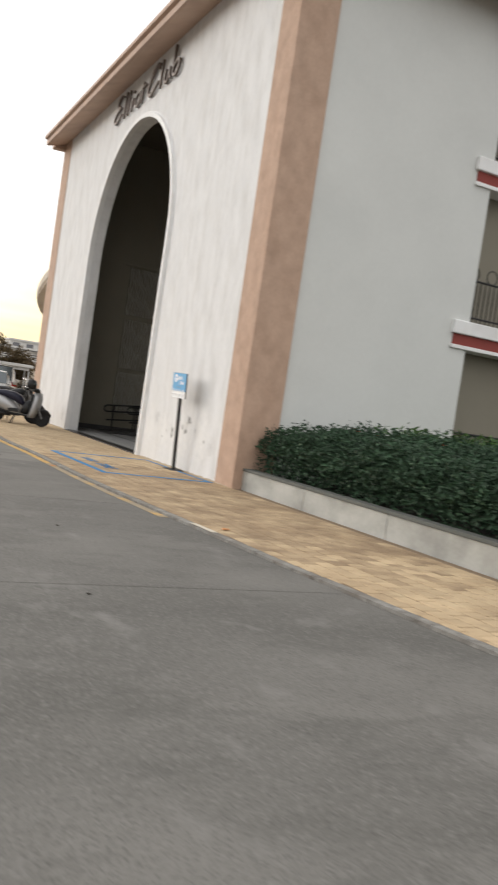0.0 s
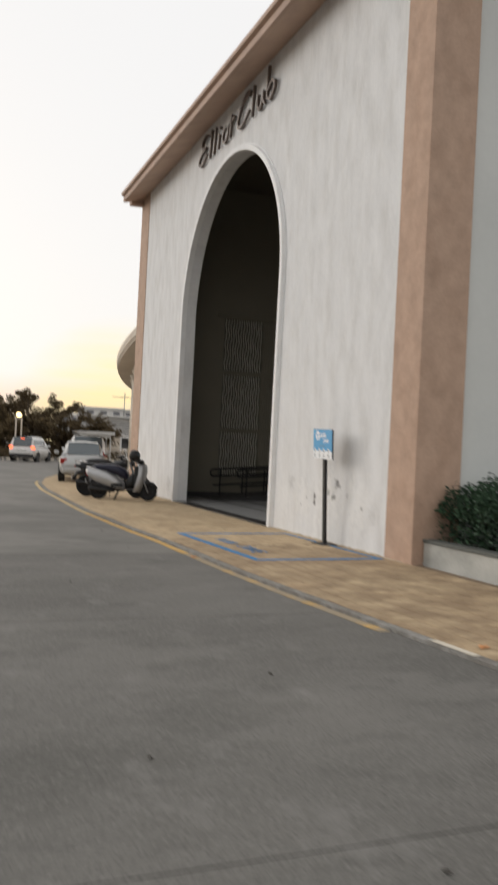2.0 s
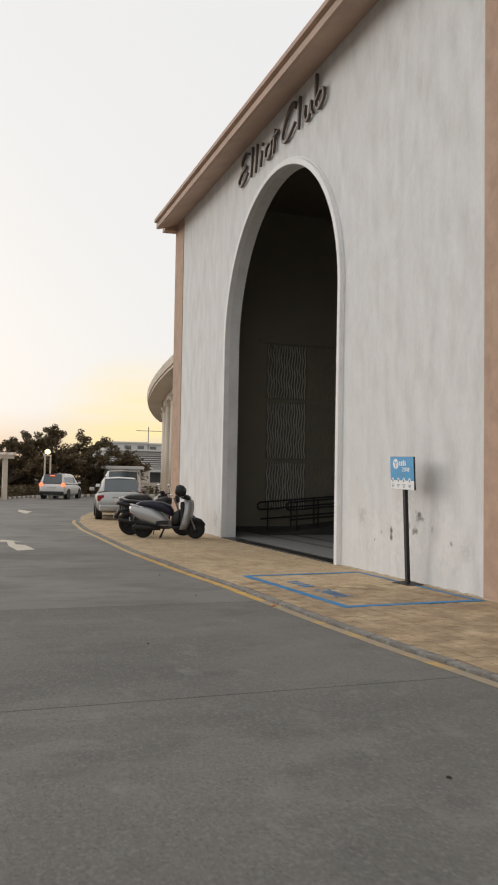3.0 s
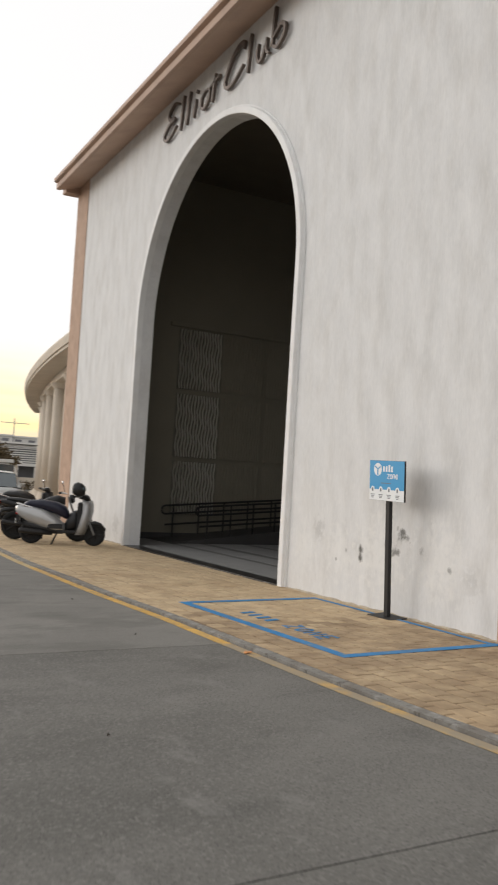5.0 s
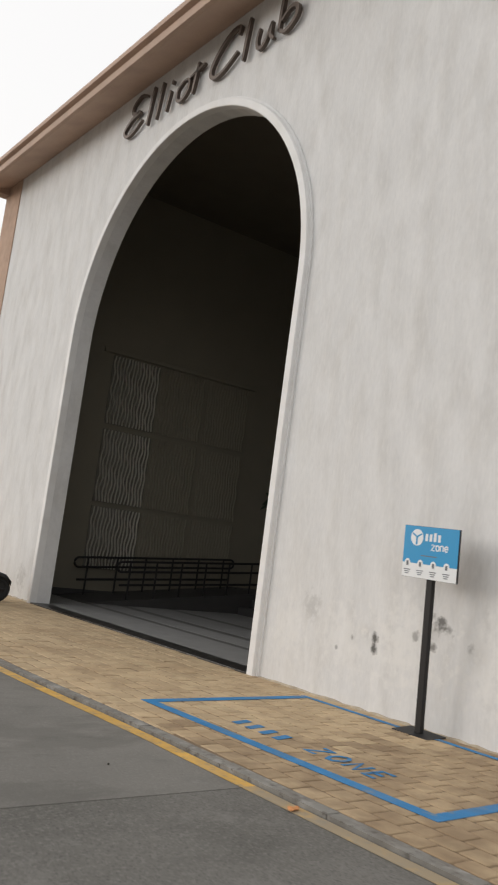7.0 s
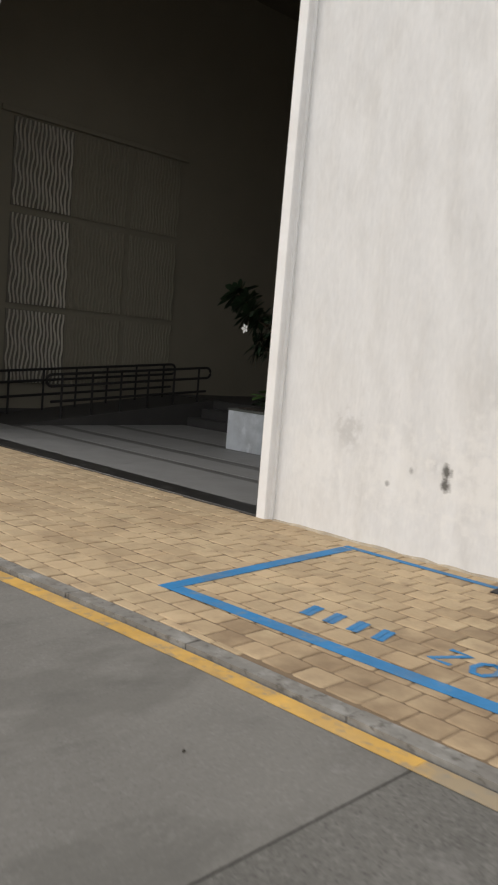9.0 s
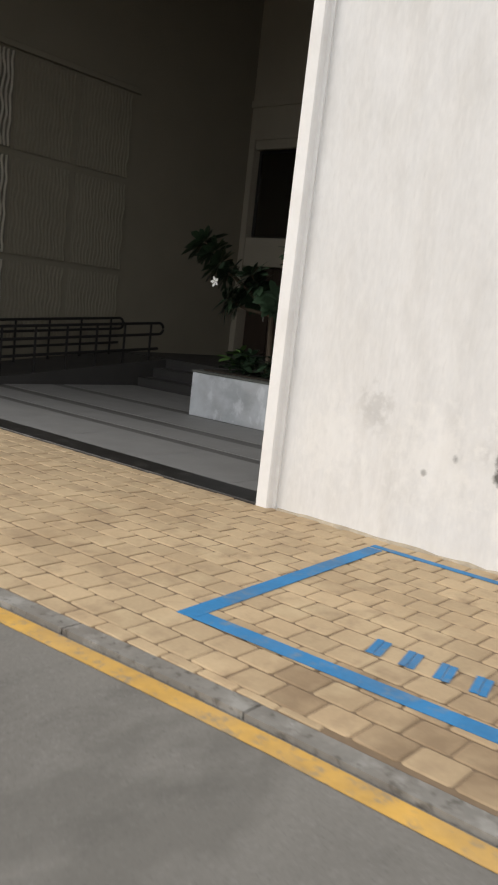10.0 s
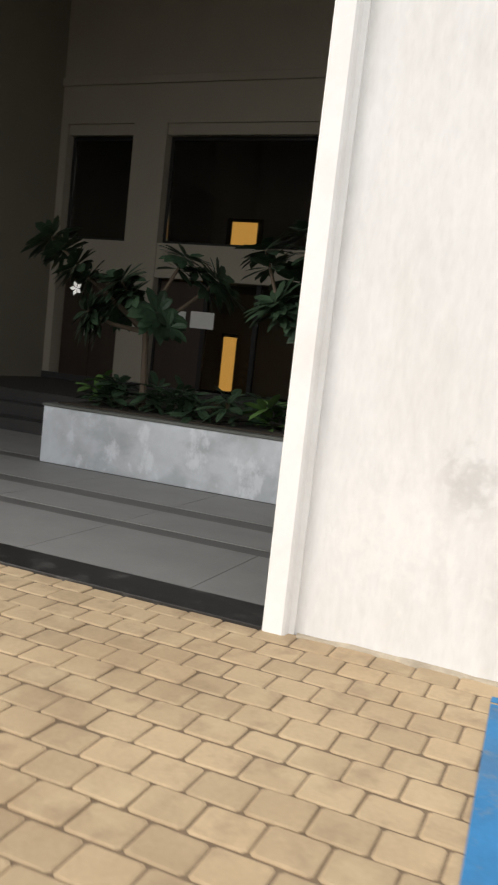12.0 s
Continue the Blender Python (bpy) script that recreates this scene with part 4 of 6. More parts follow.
def plumeria(base, tips, seed, label, flower=None):
    rng = random.Random(seed)
    tree = thing("potted_tree", pose(*base), label, "small tree", "trees in the marble planter")
    trunk = bmesh.new()
    fork = Vector((0.02, 0.05, 0.85))
    pts = curve_points([(0, 0, 0), (0.03, 0.03, 0.4), tuple(fork)], 4)
    for a, b, r0, r1 in zip(pts, pts[1:], (0.045, 0.043, 0.041, 0.039, 0.038, 0.037, 0.036, 0.035), (0.043, 0.041, 0.039, 0.038, 0.037, 0.036, 0.035, 0.034)):
        rod(trunk, a, b, r0, r1, 8)
    part("trunk", trunk, BARK, tree, "thin grey-brown trunk")
    verts, faces = [], []
    for tip in tips:
        tip = Vector(tip)
        mid = fork.lerp(tip, 0.5) + Vector((rng.uniform(-0.08, 0.08), rng.uniform(-0.08, 0.08), rng.uniform(-0.1, 0.02)))
        limb = bmesh.new()
        rod(limb, fork, mid, 0.028, 0.022, 7)
        rod(limb, mid, tip, 0.022, 0.014, 7)
        part("limb", limb, BARK, tree)
        rosette(verts, faces, tip, tip - mid, 0.32, 34, rng, 0.34)
        rosette(verts, faces, mid.lerp(tip, 0.7), tip - mid, 0.28, 18, rng, 0.34)
        rosette(verts, faces, tip + Vector((0.05, -0.12, -0.12)), tip - mid, 0.24, 16, rng, 0.36)
    crown = pydata("crown", verts, faces, LEAF)
    crown.parent = tree
    if flower:
        bm = bmesh.new()
        for k in range(5):
            a = 1.2566 * k
            q = Vector(flower)
            d, e = Vector((-0.2, math.cos(a), math.sin(a))), Vector((0, -math.sin(a), math.cos(a)))
            vs = [bm.verts.new(q), bm.verts.new(q + d * 0.04 + e * 0.022), bm.verts.new(q + d * 0.075), bm.verts.new(q + d * 0.04 - e * 0.022)]
            bm.faces.new(vs)
        part("flower", bm, PETAL, tree, "small white flower")


plumeria((3.75, 3.2, 0.62), [(-0.25, 1.15, 1.75), (-0.35, 0.75, 1.45), (0.1, 0.45, 1.15), (-0.3, 0.2, 1.35), (0.0, -0.35, 1.65), (0.2, -0.65, 1.45), (-0.2, -0.2, 1.05), (-0.35, 0.55, 1.0)], 5, "young plumeria tree with dark leaf whorls in the planter", (-0.75, 0.42, 1.2))
plumeria((3.8, 1.35, 0.62), [(-0.2, 0.55, 1.75), (-0.1, 0.15, 1.95), (0.2, -0.4, 1.7), (-0.3, 0.35, 1.25), (-0.3, -0.1, 1.05), (0.1, -0.6, 1.35), (0.2, 0.3, 1.5)], 8, "second plumeria tree with drooping leaf whorls")
rng = random.Random(3)
for k in range(30):
    y = 3.78 - 0.165 * k + rng.uniform(-0.08, 0.08)
    x = 3.45 + rng.uniform(0.0, 0.6)
    plant = thing("foliage_plant", pose(x, y, 0.63), "low leafy plant growing in the planter" if k else "low plant with yellow-green leaves in the planter", "plant", "planter underplanting")
    verts, faces = [], []
    for j in range(4):
        rosette(verts, faces, (rng.uniform(-0.1, 0.1), rng.uniform(-0.1, 0.1), 0.06 + 0.07 * j), (rng.uniform(-0.4, 0.4), rng.uniform(-0.4, 0.4), 1), 0.24 + rng.uniform(-0.05, 0.1), 7, rng, 0.3)
    leaves = pydata("leaves", verts, faces, HEDGE_LIGHT if k in (0, 13) else LEAF)
    leaves.parent = plant

# ---- sign on a post ----
board = thing("post_sign", pose(-0.19, -2.514, 0.0) @ pose(0, 0, 0, 1.4, -3.2, 2) @ Matrix.Diagonal((1, 0.926, 0.982, 1)), "blue and white notice board on a black post", "sign")
part("post", boxed(-0.025, 0.025, -0.07, 0.0, 0.012, 1.42, bevel=0.004), BLACKMETAL, board, "square black metal post")
part("foot_plate", boxed(-0.13, 0.13, -0.245, 0.175, 0.002, 0.012), BLACKMETAL, board)
panel = part("panel", boxed(-0.045, -0.02, -0.36, 0.29, 1.36, 1.83, bevel=0.002), BLACKPLASTIC, board, "thin dark board")
part("blue_face", boxed(-0.0475, -0.0455, -0.358, 0.288, 1.49, 1.828), SIGNBLUE, panel, "sky-blue upper face")
part("white_face", boxed(-0.0475, -0.0455, -0.358, 0.288, 1.362, 1.4895), SIGNWHITE, panel, "white lower face")
bm = prism(bmesh.new(), [(0.13 + 0.075 * math.cos(6.28318 * k / 24), 1.725 + 0.075 * math.sin(6.28318 * k / 24)) for k in range(24)], "x", -0.0495, -0.048)
part("round_mark", bm, SIGNWHITE, panel, "white round mark")
bm = bmesh.new()
ribbon(bm, [(0.185, 1.76), (0.13, 1.73), (0.075, 1.76)], 0.016, "x", -0.0505, -0.0498, 0.9)
ribbon(bm, [(0.13, 1.73), (0.13, 1.66)], 0.022, "x", -0.0505, -0.0498, 0.9)
part("inner_mark", bm, SIGNBLUE, panel)
for y0, y1, z0, z1 in ((0.03, 0.0, 1.70, 1.765), (-0.02, -0.05, 1.70, 1.765), (-0.07, -0.10, 1.70, 1.78), (-0.12, -0.15, 1.70, 1.765)):
    part("bar", boxed(-0.0492, -0.048, y1, y0, z0, z1), SIGNWHITE, panel)
Z4 = [[(0, 1), (0.6, 1), (0, 0), (0.6, 0)]], [[(0.3, 1), (0.05, 0.8), (0, 0.4), (0.2, 0.03), (0.45, 0.05), (0.62, 0.4), (0.55, 0.8), (0.3, 1)]], [[(0, 0), (0, 0.95), (0.35, 1), (0.55, 0.8), (0.55, 0)]], [[(0, 0.5), (0.55, 0.5), (0.5, 0.9), (0.25, 1), (0, 0.7), (0, 0.3), (0.25, 0), (0.55, 0.15)]]
for k, lines in enumerate(Z4):
    bm = bmesh.new()
    for line in lines:
        ribbon(bm, [(-0.05 - 0.052 * k - u * 0.062, 1.622 + v * 0.05) for u, v in line], 0.013, "x", -0.0492, -0.048, 0.95)
    part("letter", bm, SIGNWHITE, panel)
part("small_print", boxed(-0.0492, -0.048, -0.12, 0.07, 1.562, 1.57), SIGNGREY, panel)
for k in range(4):
    y = 0.225 - 0.155 * k
    part("pictogram_tab", prism(bmesh.new(), [(y + 0.034 * math.cos(a), 1.488 + 0.038 * math.sin(a)) for a in np.linspace(0, math.pi, 9)], "x", -0.0492, -0.048), SIGNWHITE, panel)
    part("pictogram", boxed(-0.0506, -0.0494, y - 0.012, y + 0.012, 1.465, 1.505), SIGNGREY, panel)
    for j in range(3):
        part("print_line", boxed(-0.0492, -0.048, y - 0.04 + 0.01 * j, y + 0.04 - 0.008 * j, 1.424 - 0.018 * j, 1.432 - 0.018 * j), SIGNGREY, panel)

# ---- planted bed beside the pavement ----
bed_wall = thing("garden_kerb_wall", pose(0.15, 0, 0), "low weathered cement garden wall with dark coping", "low wall")
y = -4.78
while y > -21:
    part("wall_length", boxed(0.0, 0.16, y - 1.99, y, -0.05, 0.30, bevel=0.006), PLANTERWALL, bed_wall)
    part("coping", boxed(-0.02, 0.18, y - 1.992, y, 0.302, 0.345, bevel=0.006), COPING, bed_wall, "dark coping strip")
    y -= 2.0
solid("garden_bed", boxed(0.31, 16, -24, -4.78, -0.05, 0.24), SOIL, "dark planted soil", "ground")


def hedge_mass(name, x0, x1, y0, y1, zt, count, mat, seed, size, label):
    rng = np.random.RandomState(seed)
    verts, faces = [], []
    for _ in range(count):
        x, y = rng.uniform(x0, x1), rng.uniform(y0, y1)
        top = zt + 0.10 * math.sin(2.1 * x + 1.3 * y) * math.cos(1.7 * y) + 0.06 * math.sin(6 * x + 5 * y) + 0.05 * rng.normal()
        fx = min(1.0, (x - x0) / 0.18)
        top += 0.12 * min(1.0, (x - x0) / 1.5)
        z = 0.24 + (top - 0.24) * (1 - (1 - rng.uniform(0, 1) ** 0.45) if x - x0 > 0.25 else rng.uniform(0, 1) ** 0.7)
        z = min(z, 0.24 + (top - 0.24) * (0.55 + 0.45 * fx))
        u = rng.normal(size=3) * (1, 1, 0.5)
        u /= np.linalg.norm(u)
        w = np.cross(u, rng.normal(size=3))
        w /= np.linalg.norm(w)
        s = size * rng.uniform(0.6, 1.4)
        p = np.array((x, y, z))
        k = len(verts)
        n = np.cross(u, w) * s * 0.2
        verts += [tuple(p - u * s), tuple(p + w * s * 0.45 + n), tuple(p + u * s), tuple(p - w * s * 0.45 + n)]
        faces += [(k, k + 1, k + 2), (k, k + 2, k + 3)]
    return tagged(pydata(name, verts, faces, mat), label, "hedge", kind="stuff")


hedge_mass("hedge", 0.30, 2.4, -13.5, -4.79, 1.08, 70000, HEDGE, 4, 0.036, "dense dark green clipped hedge behind the low wall")
hedge_mass("hedge_back", 2.2, 6.0, -9.5, -4.8, 1.2, 20000, HEDGE_LIGHT, 6, 0.045, "paler green shrubs behind the hedge")
rng = random.Random(12)
for k in range(10):
    q = Vector((1.6 + rng.uniform(0, 1.6), -7.6 + rng.uniform(0, 2.2), 1.16 + rng.uniform(0, 0.08)))
    bm = bmesh.new()
    for j in range(5):
        a = 1.2566 * j
        d, e = Vector((math.cos(a), math.sin(a), 0.3)), Vector((-math.sin(a), math.cos(a), 0))
        bm.faces.new([bm.verts.new(v) for v in (q, q + d * 0.03 + e * 0.018, q + d * 0.055, q + d * 0.03 - e * 0.018)])
    solid("red_flower", bm, REDPETAL, "small red-orange flower in the hedge", "flower", "hedge flowers", kind="thing")


# ---- two-wheelers ----
def scooter(m, body, seat_mat, label, helmet=False, group="parked two-wheelers"):
    s = thing("scooter", m, label, "scooter", group)
    wheel(s, -0.63, 0, 0.235, 0.235, 0.10, name="rear_wheel", spokes=5, metal=BLACKMETAL)
    wheel(s, 0.63, 0, 0.225, 0.225, 0.09, name="front_wheel", spokes=5, metal=BLACKMETAL)
    rear = loft(bmesh.new(), [(-0.97, 0, 0.70, 0.05, 0.05), (-0.90, 0, 0.67, 0.14, 0.11), (-0.68, 0, 0.60, 0.20, 0.185), (-0.42, 0, 0.53, 0.205, 0.205), (-0.18, 0, 0.43, 0.19, 0.17), (0.02, 0, 0.33, 0.14, 0.10)], 20, 2.6)
    part("rear_cowl", rear, body, s, smooth=True)
    part("under_frame", loft(bmesh.new(), [(-0.82, 0, 0.42, 0.06, 0.06), (-0.55, 0, 0.36, 0.14, 0.11), (-0.2, 0, 0.30, 0.15, 0.08), (0.0, 0, 0.27, 0.15, 0.05)], 14, 3), BLACKPLASTIC, s, "dark engine casing", smooth=True)
    seat = loft(bmesh.new(), [(-0.80, 0, 0.80, 0.08, 0.03), (-0.68, 0, 0.815, 0.15, 0.07), (-0.42, 0, 0.80, 0.175, 0.10), (-0.15, 0, 0.74, 0.175, 0.13), (0.03, 0, 0.66, 0.14, 0.13), (0.10, 0, 0.60, 0.09, 0.08)], 18, 2.8)
    part("seat", seat, seat_mat, s, "dark padded seat", smooth=True)
    part("grab_rail", tube(bmesh.new(), curve_points([(-0.62, 0.15, 0.73), (-0.86, 0.12, 0.79), (-0.95, 0.0, 0.80), (-0.86, -0.12, 0.79), (-0.62, -0.15, 0.73)], 4), 0.014, 6), CHROME, s)
    part("floorboard", boxed(-0.1, 0.36, -0.16, 0.16, 0.245, 0.285, bevel=0.012), BLACKPLASTIC, s)
    apron = bmesh.new()
    rows = [(0.34, 0.22, 0.19), (0.40, 0.38, 0.23), (0.44, 0.54, 0.24), (0.47, 0.70, 0.23), (0.47, 0.84, 0.19), (0.44, 0.93, 0.13)]
    rr = []
    for x, z, w in rows:
        rr.append([apron.verts.new((x + dx, yy * w, z)) for yy, dx in ((-1, -0.09), (-0.7, 0.04), (0, 0.12), (0.7, 0.04), (1, -0.09), (0.6, -0.05), (0, 0.0), (-0.6, -0.05))])
    for a, b in zip(rr, rr[1:]):
        for k in range(8):
            apron.faces.new((a[k], a[(k + 1) % 8], b[(k + 1) % 8], b[k]))
    apron.faces.new(rr[0][::-1])
    apron.faces.new(rr[-1])
    bmesh.ops.recalc_face_normals(apron, faces=apron.faces)
    part("front_apron", apron, body, s, smooth=True)
    part("inner_shield", boxed(0.27, 0.37, -0.18, 0.18, 0.28, 0.88, bevel=0.03), BLACKPLASTIC, s)
    part("leg_bag", loft(bmesh.new(), [(0.05, 0, 0.40, 0.10, 0.10), (0.12, 0, 0.46, 0.15, 0.17), (0.22, 0, 0.50, 0.16, 0.20), (0.29, 0, 0.52, 0.12, 0.16)], 14, 2.6), BLACKPLASTIC, s, "black bag hung behind the apron", smooth=True)
    part("front_fender", loft(bmesh.new(), [(0.40, 0, 0.36, 0.05, 0.05), (0.52, 0, 0.44, 0.075, 0.05), (0.63, 0, 0.47, 0.08, 0.045), (0.76, 0, 0.43, 0.075, 0.045), (0.86, 0, 0.33, 0.05, 0.04)], 12, 2.5), BLACKPLASTIC if seat_mat is NAVY else body, s, smooth=True)
    part("fork", rod(bmesh.new(), (0.63, 0.06, 0.22), (0.46, 0.06, 0.62), 0.022, seg=8), GREYMETAL, s)
    part("fork", rod(bmesh.new(), (0.63, -0.06, 0.22), (0.46, -0.06, 0.62), 0.022, seg=8), GREYMETAL, s)
    part("handlebar_cowl", loft(bmesh.new(), [(0.28, 0, 0.98, 0.10, 0.03), (0.36, 0, 0.99, 0.20, 0.055), (0.44, 0, 0.975, 0.17, 0.07), (0.50, 0, 0.95, 0.08, 0.05)], 16, 2.4), BLACKPLASTIC if seat_mat is NAVY else body, s, smooth=True)
    part("headlamp", loft(bmesh.new(), [(0.47, 0, 0.955, 0.09, 0.055), (0.52, 0, 0.94, 0.06, 0.035)], 14, 2.2), CHROME, s, "clear headlamp")
    part("handlebar", tube(bmesh.new(), curve_points([(0.22, 0.35, 1.0), (0.33, 0.2, 1.0), (0.37, 0, 0.99), (0.33, -0.2, 1.0), (0.22, -0.35, 1.0)], 4), 0.014, 6), GREYMETAL, s)
    for side in (1, -1):
        part("grip", rod(bmesh.new(), (0.25, side * 0.26, 1.0), (0.205, side * 0.38, 1.0), 0.02, seg=8), RUBBER, s)
        lever = part("brake_lever", rod(bmesh.new(), (0.29, side * 0.24, 0.99), (0.27, side * 0.40, 0.985), 0.008, seg=5), CHROME, s)
        mirror = part("mirror", loft(bmesh.new(), [(0.27, side * 0.30, 1.22, 0.045, 0.03), (0.285, side * 0.30, 1.22, 0.065, 0.048), (0.30, side * 0.30, 1.22, 0.03, 0.02)], 12, 2.3), BLACKPLASTIC if helmet else CHROME, s, smooth=True)
        part("stalk", rod(bmesh.new(), (0.32, side * 0.20, 1.02), (0.29, side * 0.29, 1.2), 0.008, seg=5), CHROME, mirror)
    part("tail_lamp", loft(bmesh.new(), [(-0.96, 0, 0.60, 0.06, 0.025), (-0.90, 0, 0.60, 0.10, 0.04)], 12, 2.4), REDLENS, s, "red tail lamp")
    part("number_plate", boxed(-0.955, -0.945, -0.10, 0.10, 0.40, 0.50), PLATE, s, "white number plate")
    part("plate_holder", boxed(-0.944, -0.88, -0.06, 0.06, 0.42, 0.58), BLACKPLASTIC, s)
    part("exhaust", loft(bmesh.new(), [(-0.86, -0.17, 0.27, 0.04, 0.045), (-0.8, -0.17, 0.27, 0.052, 0.058), (-0.45, -0.17, 0.25, 0.05, 0.055), (-0.2, -0.13, 0.22, 0.025, 0.025)], 12, 2), BLACKMETAL, s, smooth=True)
    part("side_strip", boxed(-0.30, 0.0, -0.19, -0.175, 0.33, 0.43, bevel=0.005), BLACKPLASTIC, s)
    part("centre_stand", tube(bmesh.new(), [(-0.12, -0.10, 0.24), (-0.22, -0.14, 0.01), (-0.22, 0.14, 0.01), (-0.12, 0.10, 0.24)], 0.014, 6), BLACKMETAL, s)
    return s


SC = pose(-1.36, 6.52, 0.0, 0, 0, -21)
scooter(SC, SCOOTSILVER, NAVY, "silver scooter with a dark seat parked nose to the wall", helmet=True)
helmet = tagged(new("helmet"), "black full-face helmet hung on the scooter's handlebar", "helmet")
helmet.matrix_world = SC @ pose(0.28, -0.26, 1.14)
part("shell", loft(bmesh.new(), [(-0.13, 0, 0.0, 0.05, 0.06), (-0.10, 0, 0.01, 0.10, 0.115), (-0.02, 0, 0.015, 0.125, 0.14), (0.07, 0, 0.0, 0.115, 0.125), (0.13, 0, -0.02, 0.07, 0.085)], 18, 2.2), BLACKPLASTIC, helmet, smooth=True)
part("visor", loft(bmesh.new(), [(0.085, 0, 0.02, 0.118, 0.055), (0.125, 0, 0.015, 0.085, 0.045), (0.142, 0, 0.01, 0.04, 0.025)], 14, 2.4), CARGLASS, helmet, "dark visor", smooth=True)


def motorcycle(m, label):
    s = thing("motorcycle", m, label, "motorcycle", "parked two-wheelers")
    wheel(s, -0.66, 0, 0.30, 0.30, 0.11, name="rear_wheel", spokes=5, metal=BLACKMETAL)
    wheel(s, 0.66, 0, 0.30, 0.30, 0.09, name="front_wheel", spokes=5, metal=BLACKMETAL)
    part("engine", loft(bmesh.new(), [(-0.22, 0, 0.40, 0.10, 0.10), (-0.1, 0, 0.42, 0.16, 0.16), (0.15, 0, 0.42, 0.15, 0.17), (0.28, 0, 0.45, 0.08, 0.1)], 12, 3), GREYMETAL, s)
    part("fuel_tank", loft(bmesh.new(), [(-0.12, 0, 0.80, 0.08, 0.06), (0.0, 0, 0.83, 0.14, 0.10), (0.2, 0, 0.86, 0.16, 0.12), (0.36, 0, 0.86, 0.09, 0.08)], 16, 2.4), BLACKPLASTIC, s, smooth=True)
    part("seat", loft(bmesh.new(), [(-0.86, 0, 0.86, 0.07, 0.03), (-0.6, 0, 0.84, 0.12, 0.05), (-0.3, 0, 0.80, 0.13, 0.05), (-0.08, 0, 0.78, 0.09, 0.04)], 14, 2.6), BLACKPLASTIC, s, smooth=True)
    part("tail_cowl", loft(bmesh.new(), [(-1.0, 0, 0.80, 0.05, 0.04), (-0.85, 0, 0.78, 0.10, 0.07), (-0.4, 0, 0.70, 0.12, 0.09), (-0.2, 0, 0.66, 0.1, 0.08)], 12, 2.4), BLACKPLASTIC, s, smooth=True)
    part("tail_lamp", boxed(-1.02, -0.99, -0.07, 0.07, 0.75, 0.81, bevel=0.01), REDLENS, s)
    part("rear_mudguard", tube(bmesh.new(), [(-0.7, 0, 0.66), (-0.95, 0, 0.6), (-1.04, 0, 0.42)], 0.05, 8), BLACKPLASTIC, s)
    part("number_plate", boxed(-1.085, -1.075, -0.1, 0.1, 0.42, 0.56), PLATE, s, "white number plate")
    part("exhaust", loft(bmesh.new(), [(-0.95, -0.17, 0.38, 0.05, 0.05), (-0.5, -0.17, 0.33, 0.045, 0.045), (0.1, -0.12, 0.24, 0.025, 0.025)], 10, 2), BLACKMETAL, s, smooth=True)
    for side in (1, -1):
        part("fork", rod(bmesh.new(), (0.66, side * 0.08, 0.3), (0.42, side * 0.08, 0.95), 0.024, seg=8), GREYMETAL, s)
        part("shock", rod(bmesh.new(), (-0.62, side * 0.12, 0.32), (-0.5, side * 0.12, 0.68), 0.028, seg=8), GREYMETAL, s)
        mirror = part("mirror", loft(bmesh.new(), [(0.26, side * 0.34, 1.26, 0.04, 0.03), (0.275, side * 0.34, 1.26, 0.06, 0.045), (0.29, side * 0.34, 1.26, 0.03, 0.02)], 12, 2.3), CHROME, s, smooth=True)
        part("stalk", rod(bmesh.new(), (0.33, side * 0.24, 1.05), (0.28, side * 0.33, 1.25), 0.008, seg=5), CHROME, mirror)
        part("grip", rod(bmesh.new(), (0.28, side * 0.26, 1.04), (0.22, side * 0.38, 1.03), 0.02, seg=8), RUBBER, s)
    part("handlebar", tube(bmesh.new(), [(0.25, 0.34, 1.04), (0.38, 0.12, 1.02), (0.38, -0.12, 1.02), (0.25, -0.34, 1.04)], 0.014, 6), CHROME, s)
    part("headlamp", loft(bmesh.new(), [(0.44, 0, 0.92, 0.08, 0.09), (0.52, 0, 0.91, 0.10, 0.10), (0.56, 0, 0.90, 0.05, 0.05)], 14, 2.1), BLACKPLASTIC, s, smooth=True)
    part("front_mudguard", tube(bmesh.new(), [(0.42, 0, 0.52), (0.6, 0, 0.63), (0.8, 0, 0.58), (0.93, 0, 0.44)], 0.045, 8), BLACKPLASTIC, s)
    part("side_stand", rod(bmesh.new(), (-0.05, 0.1, 0.3), (-0.1, 0.26, 0.01), 0.014, seg=6), BLACKMETAL, s)
    return s


motorcycle(pose(-1.42, 7.55, 0.0, 0, 0, -16), "dark motorcycle parked behind the silver scooter")
scooter(pose(-0.35, 13.2, 0.0, 0, 0, -12), BLACKPLASTIC, BLACKPLASTIC, "black scooter parked past the end of the building")
scooter(pose(-0.1, 14.1, 0.0, 0, 0, -10), WHITEPAINT, BLACKPLASTIC, "white scooter parked past the end of the building")


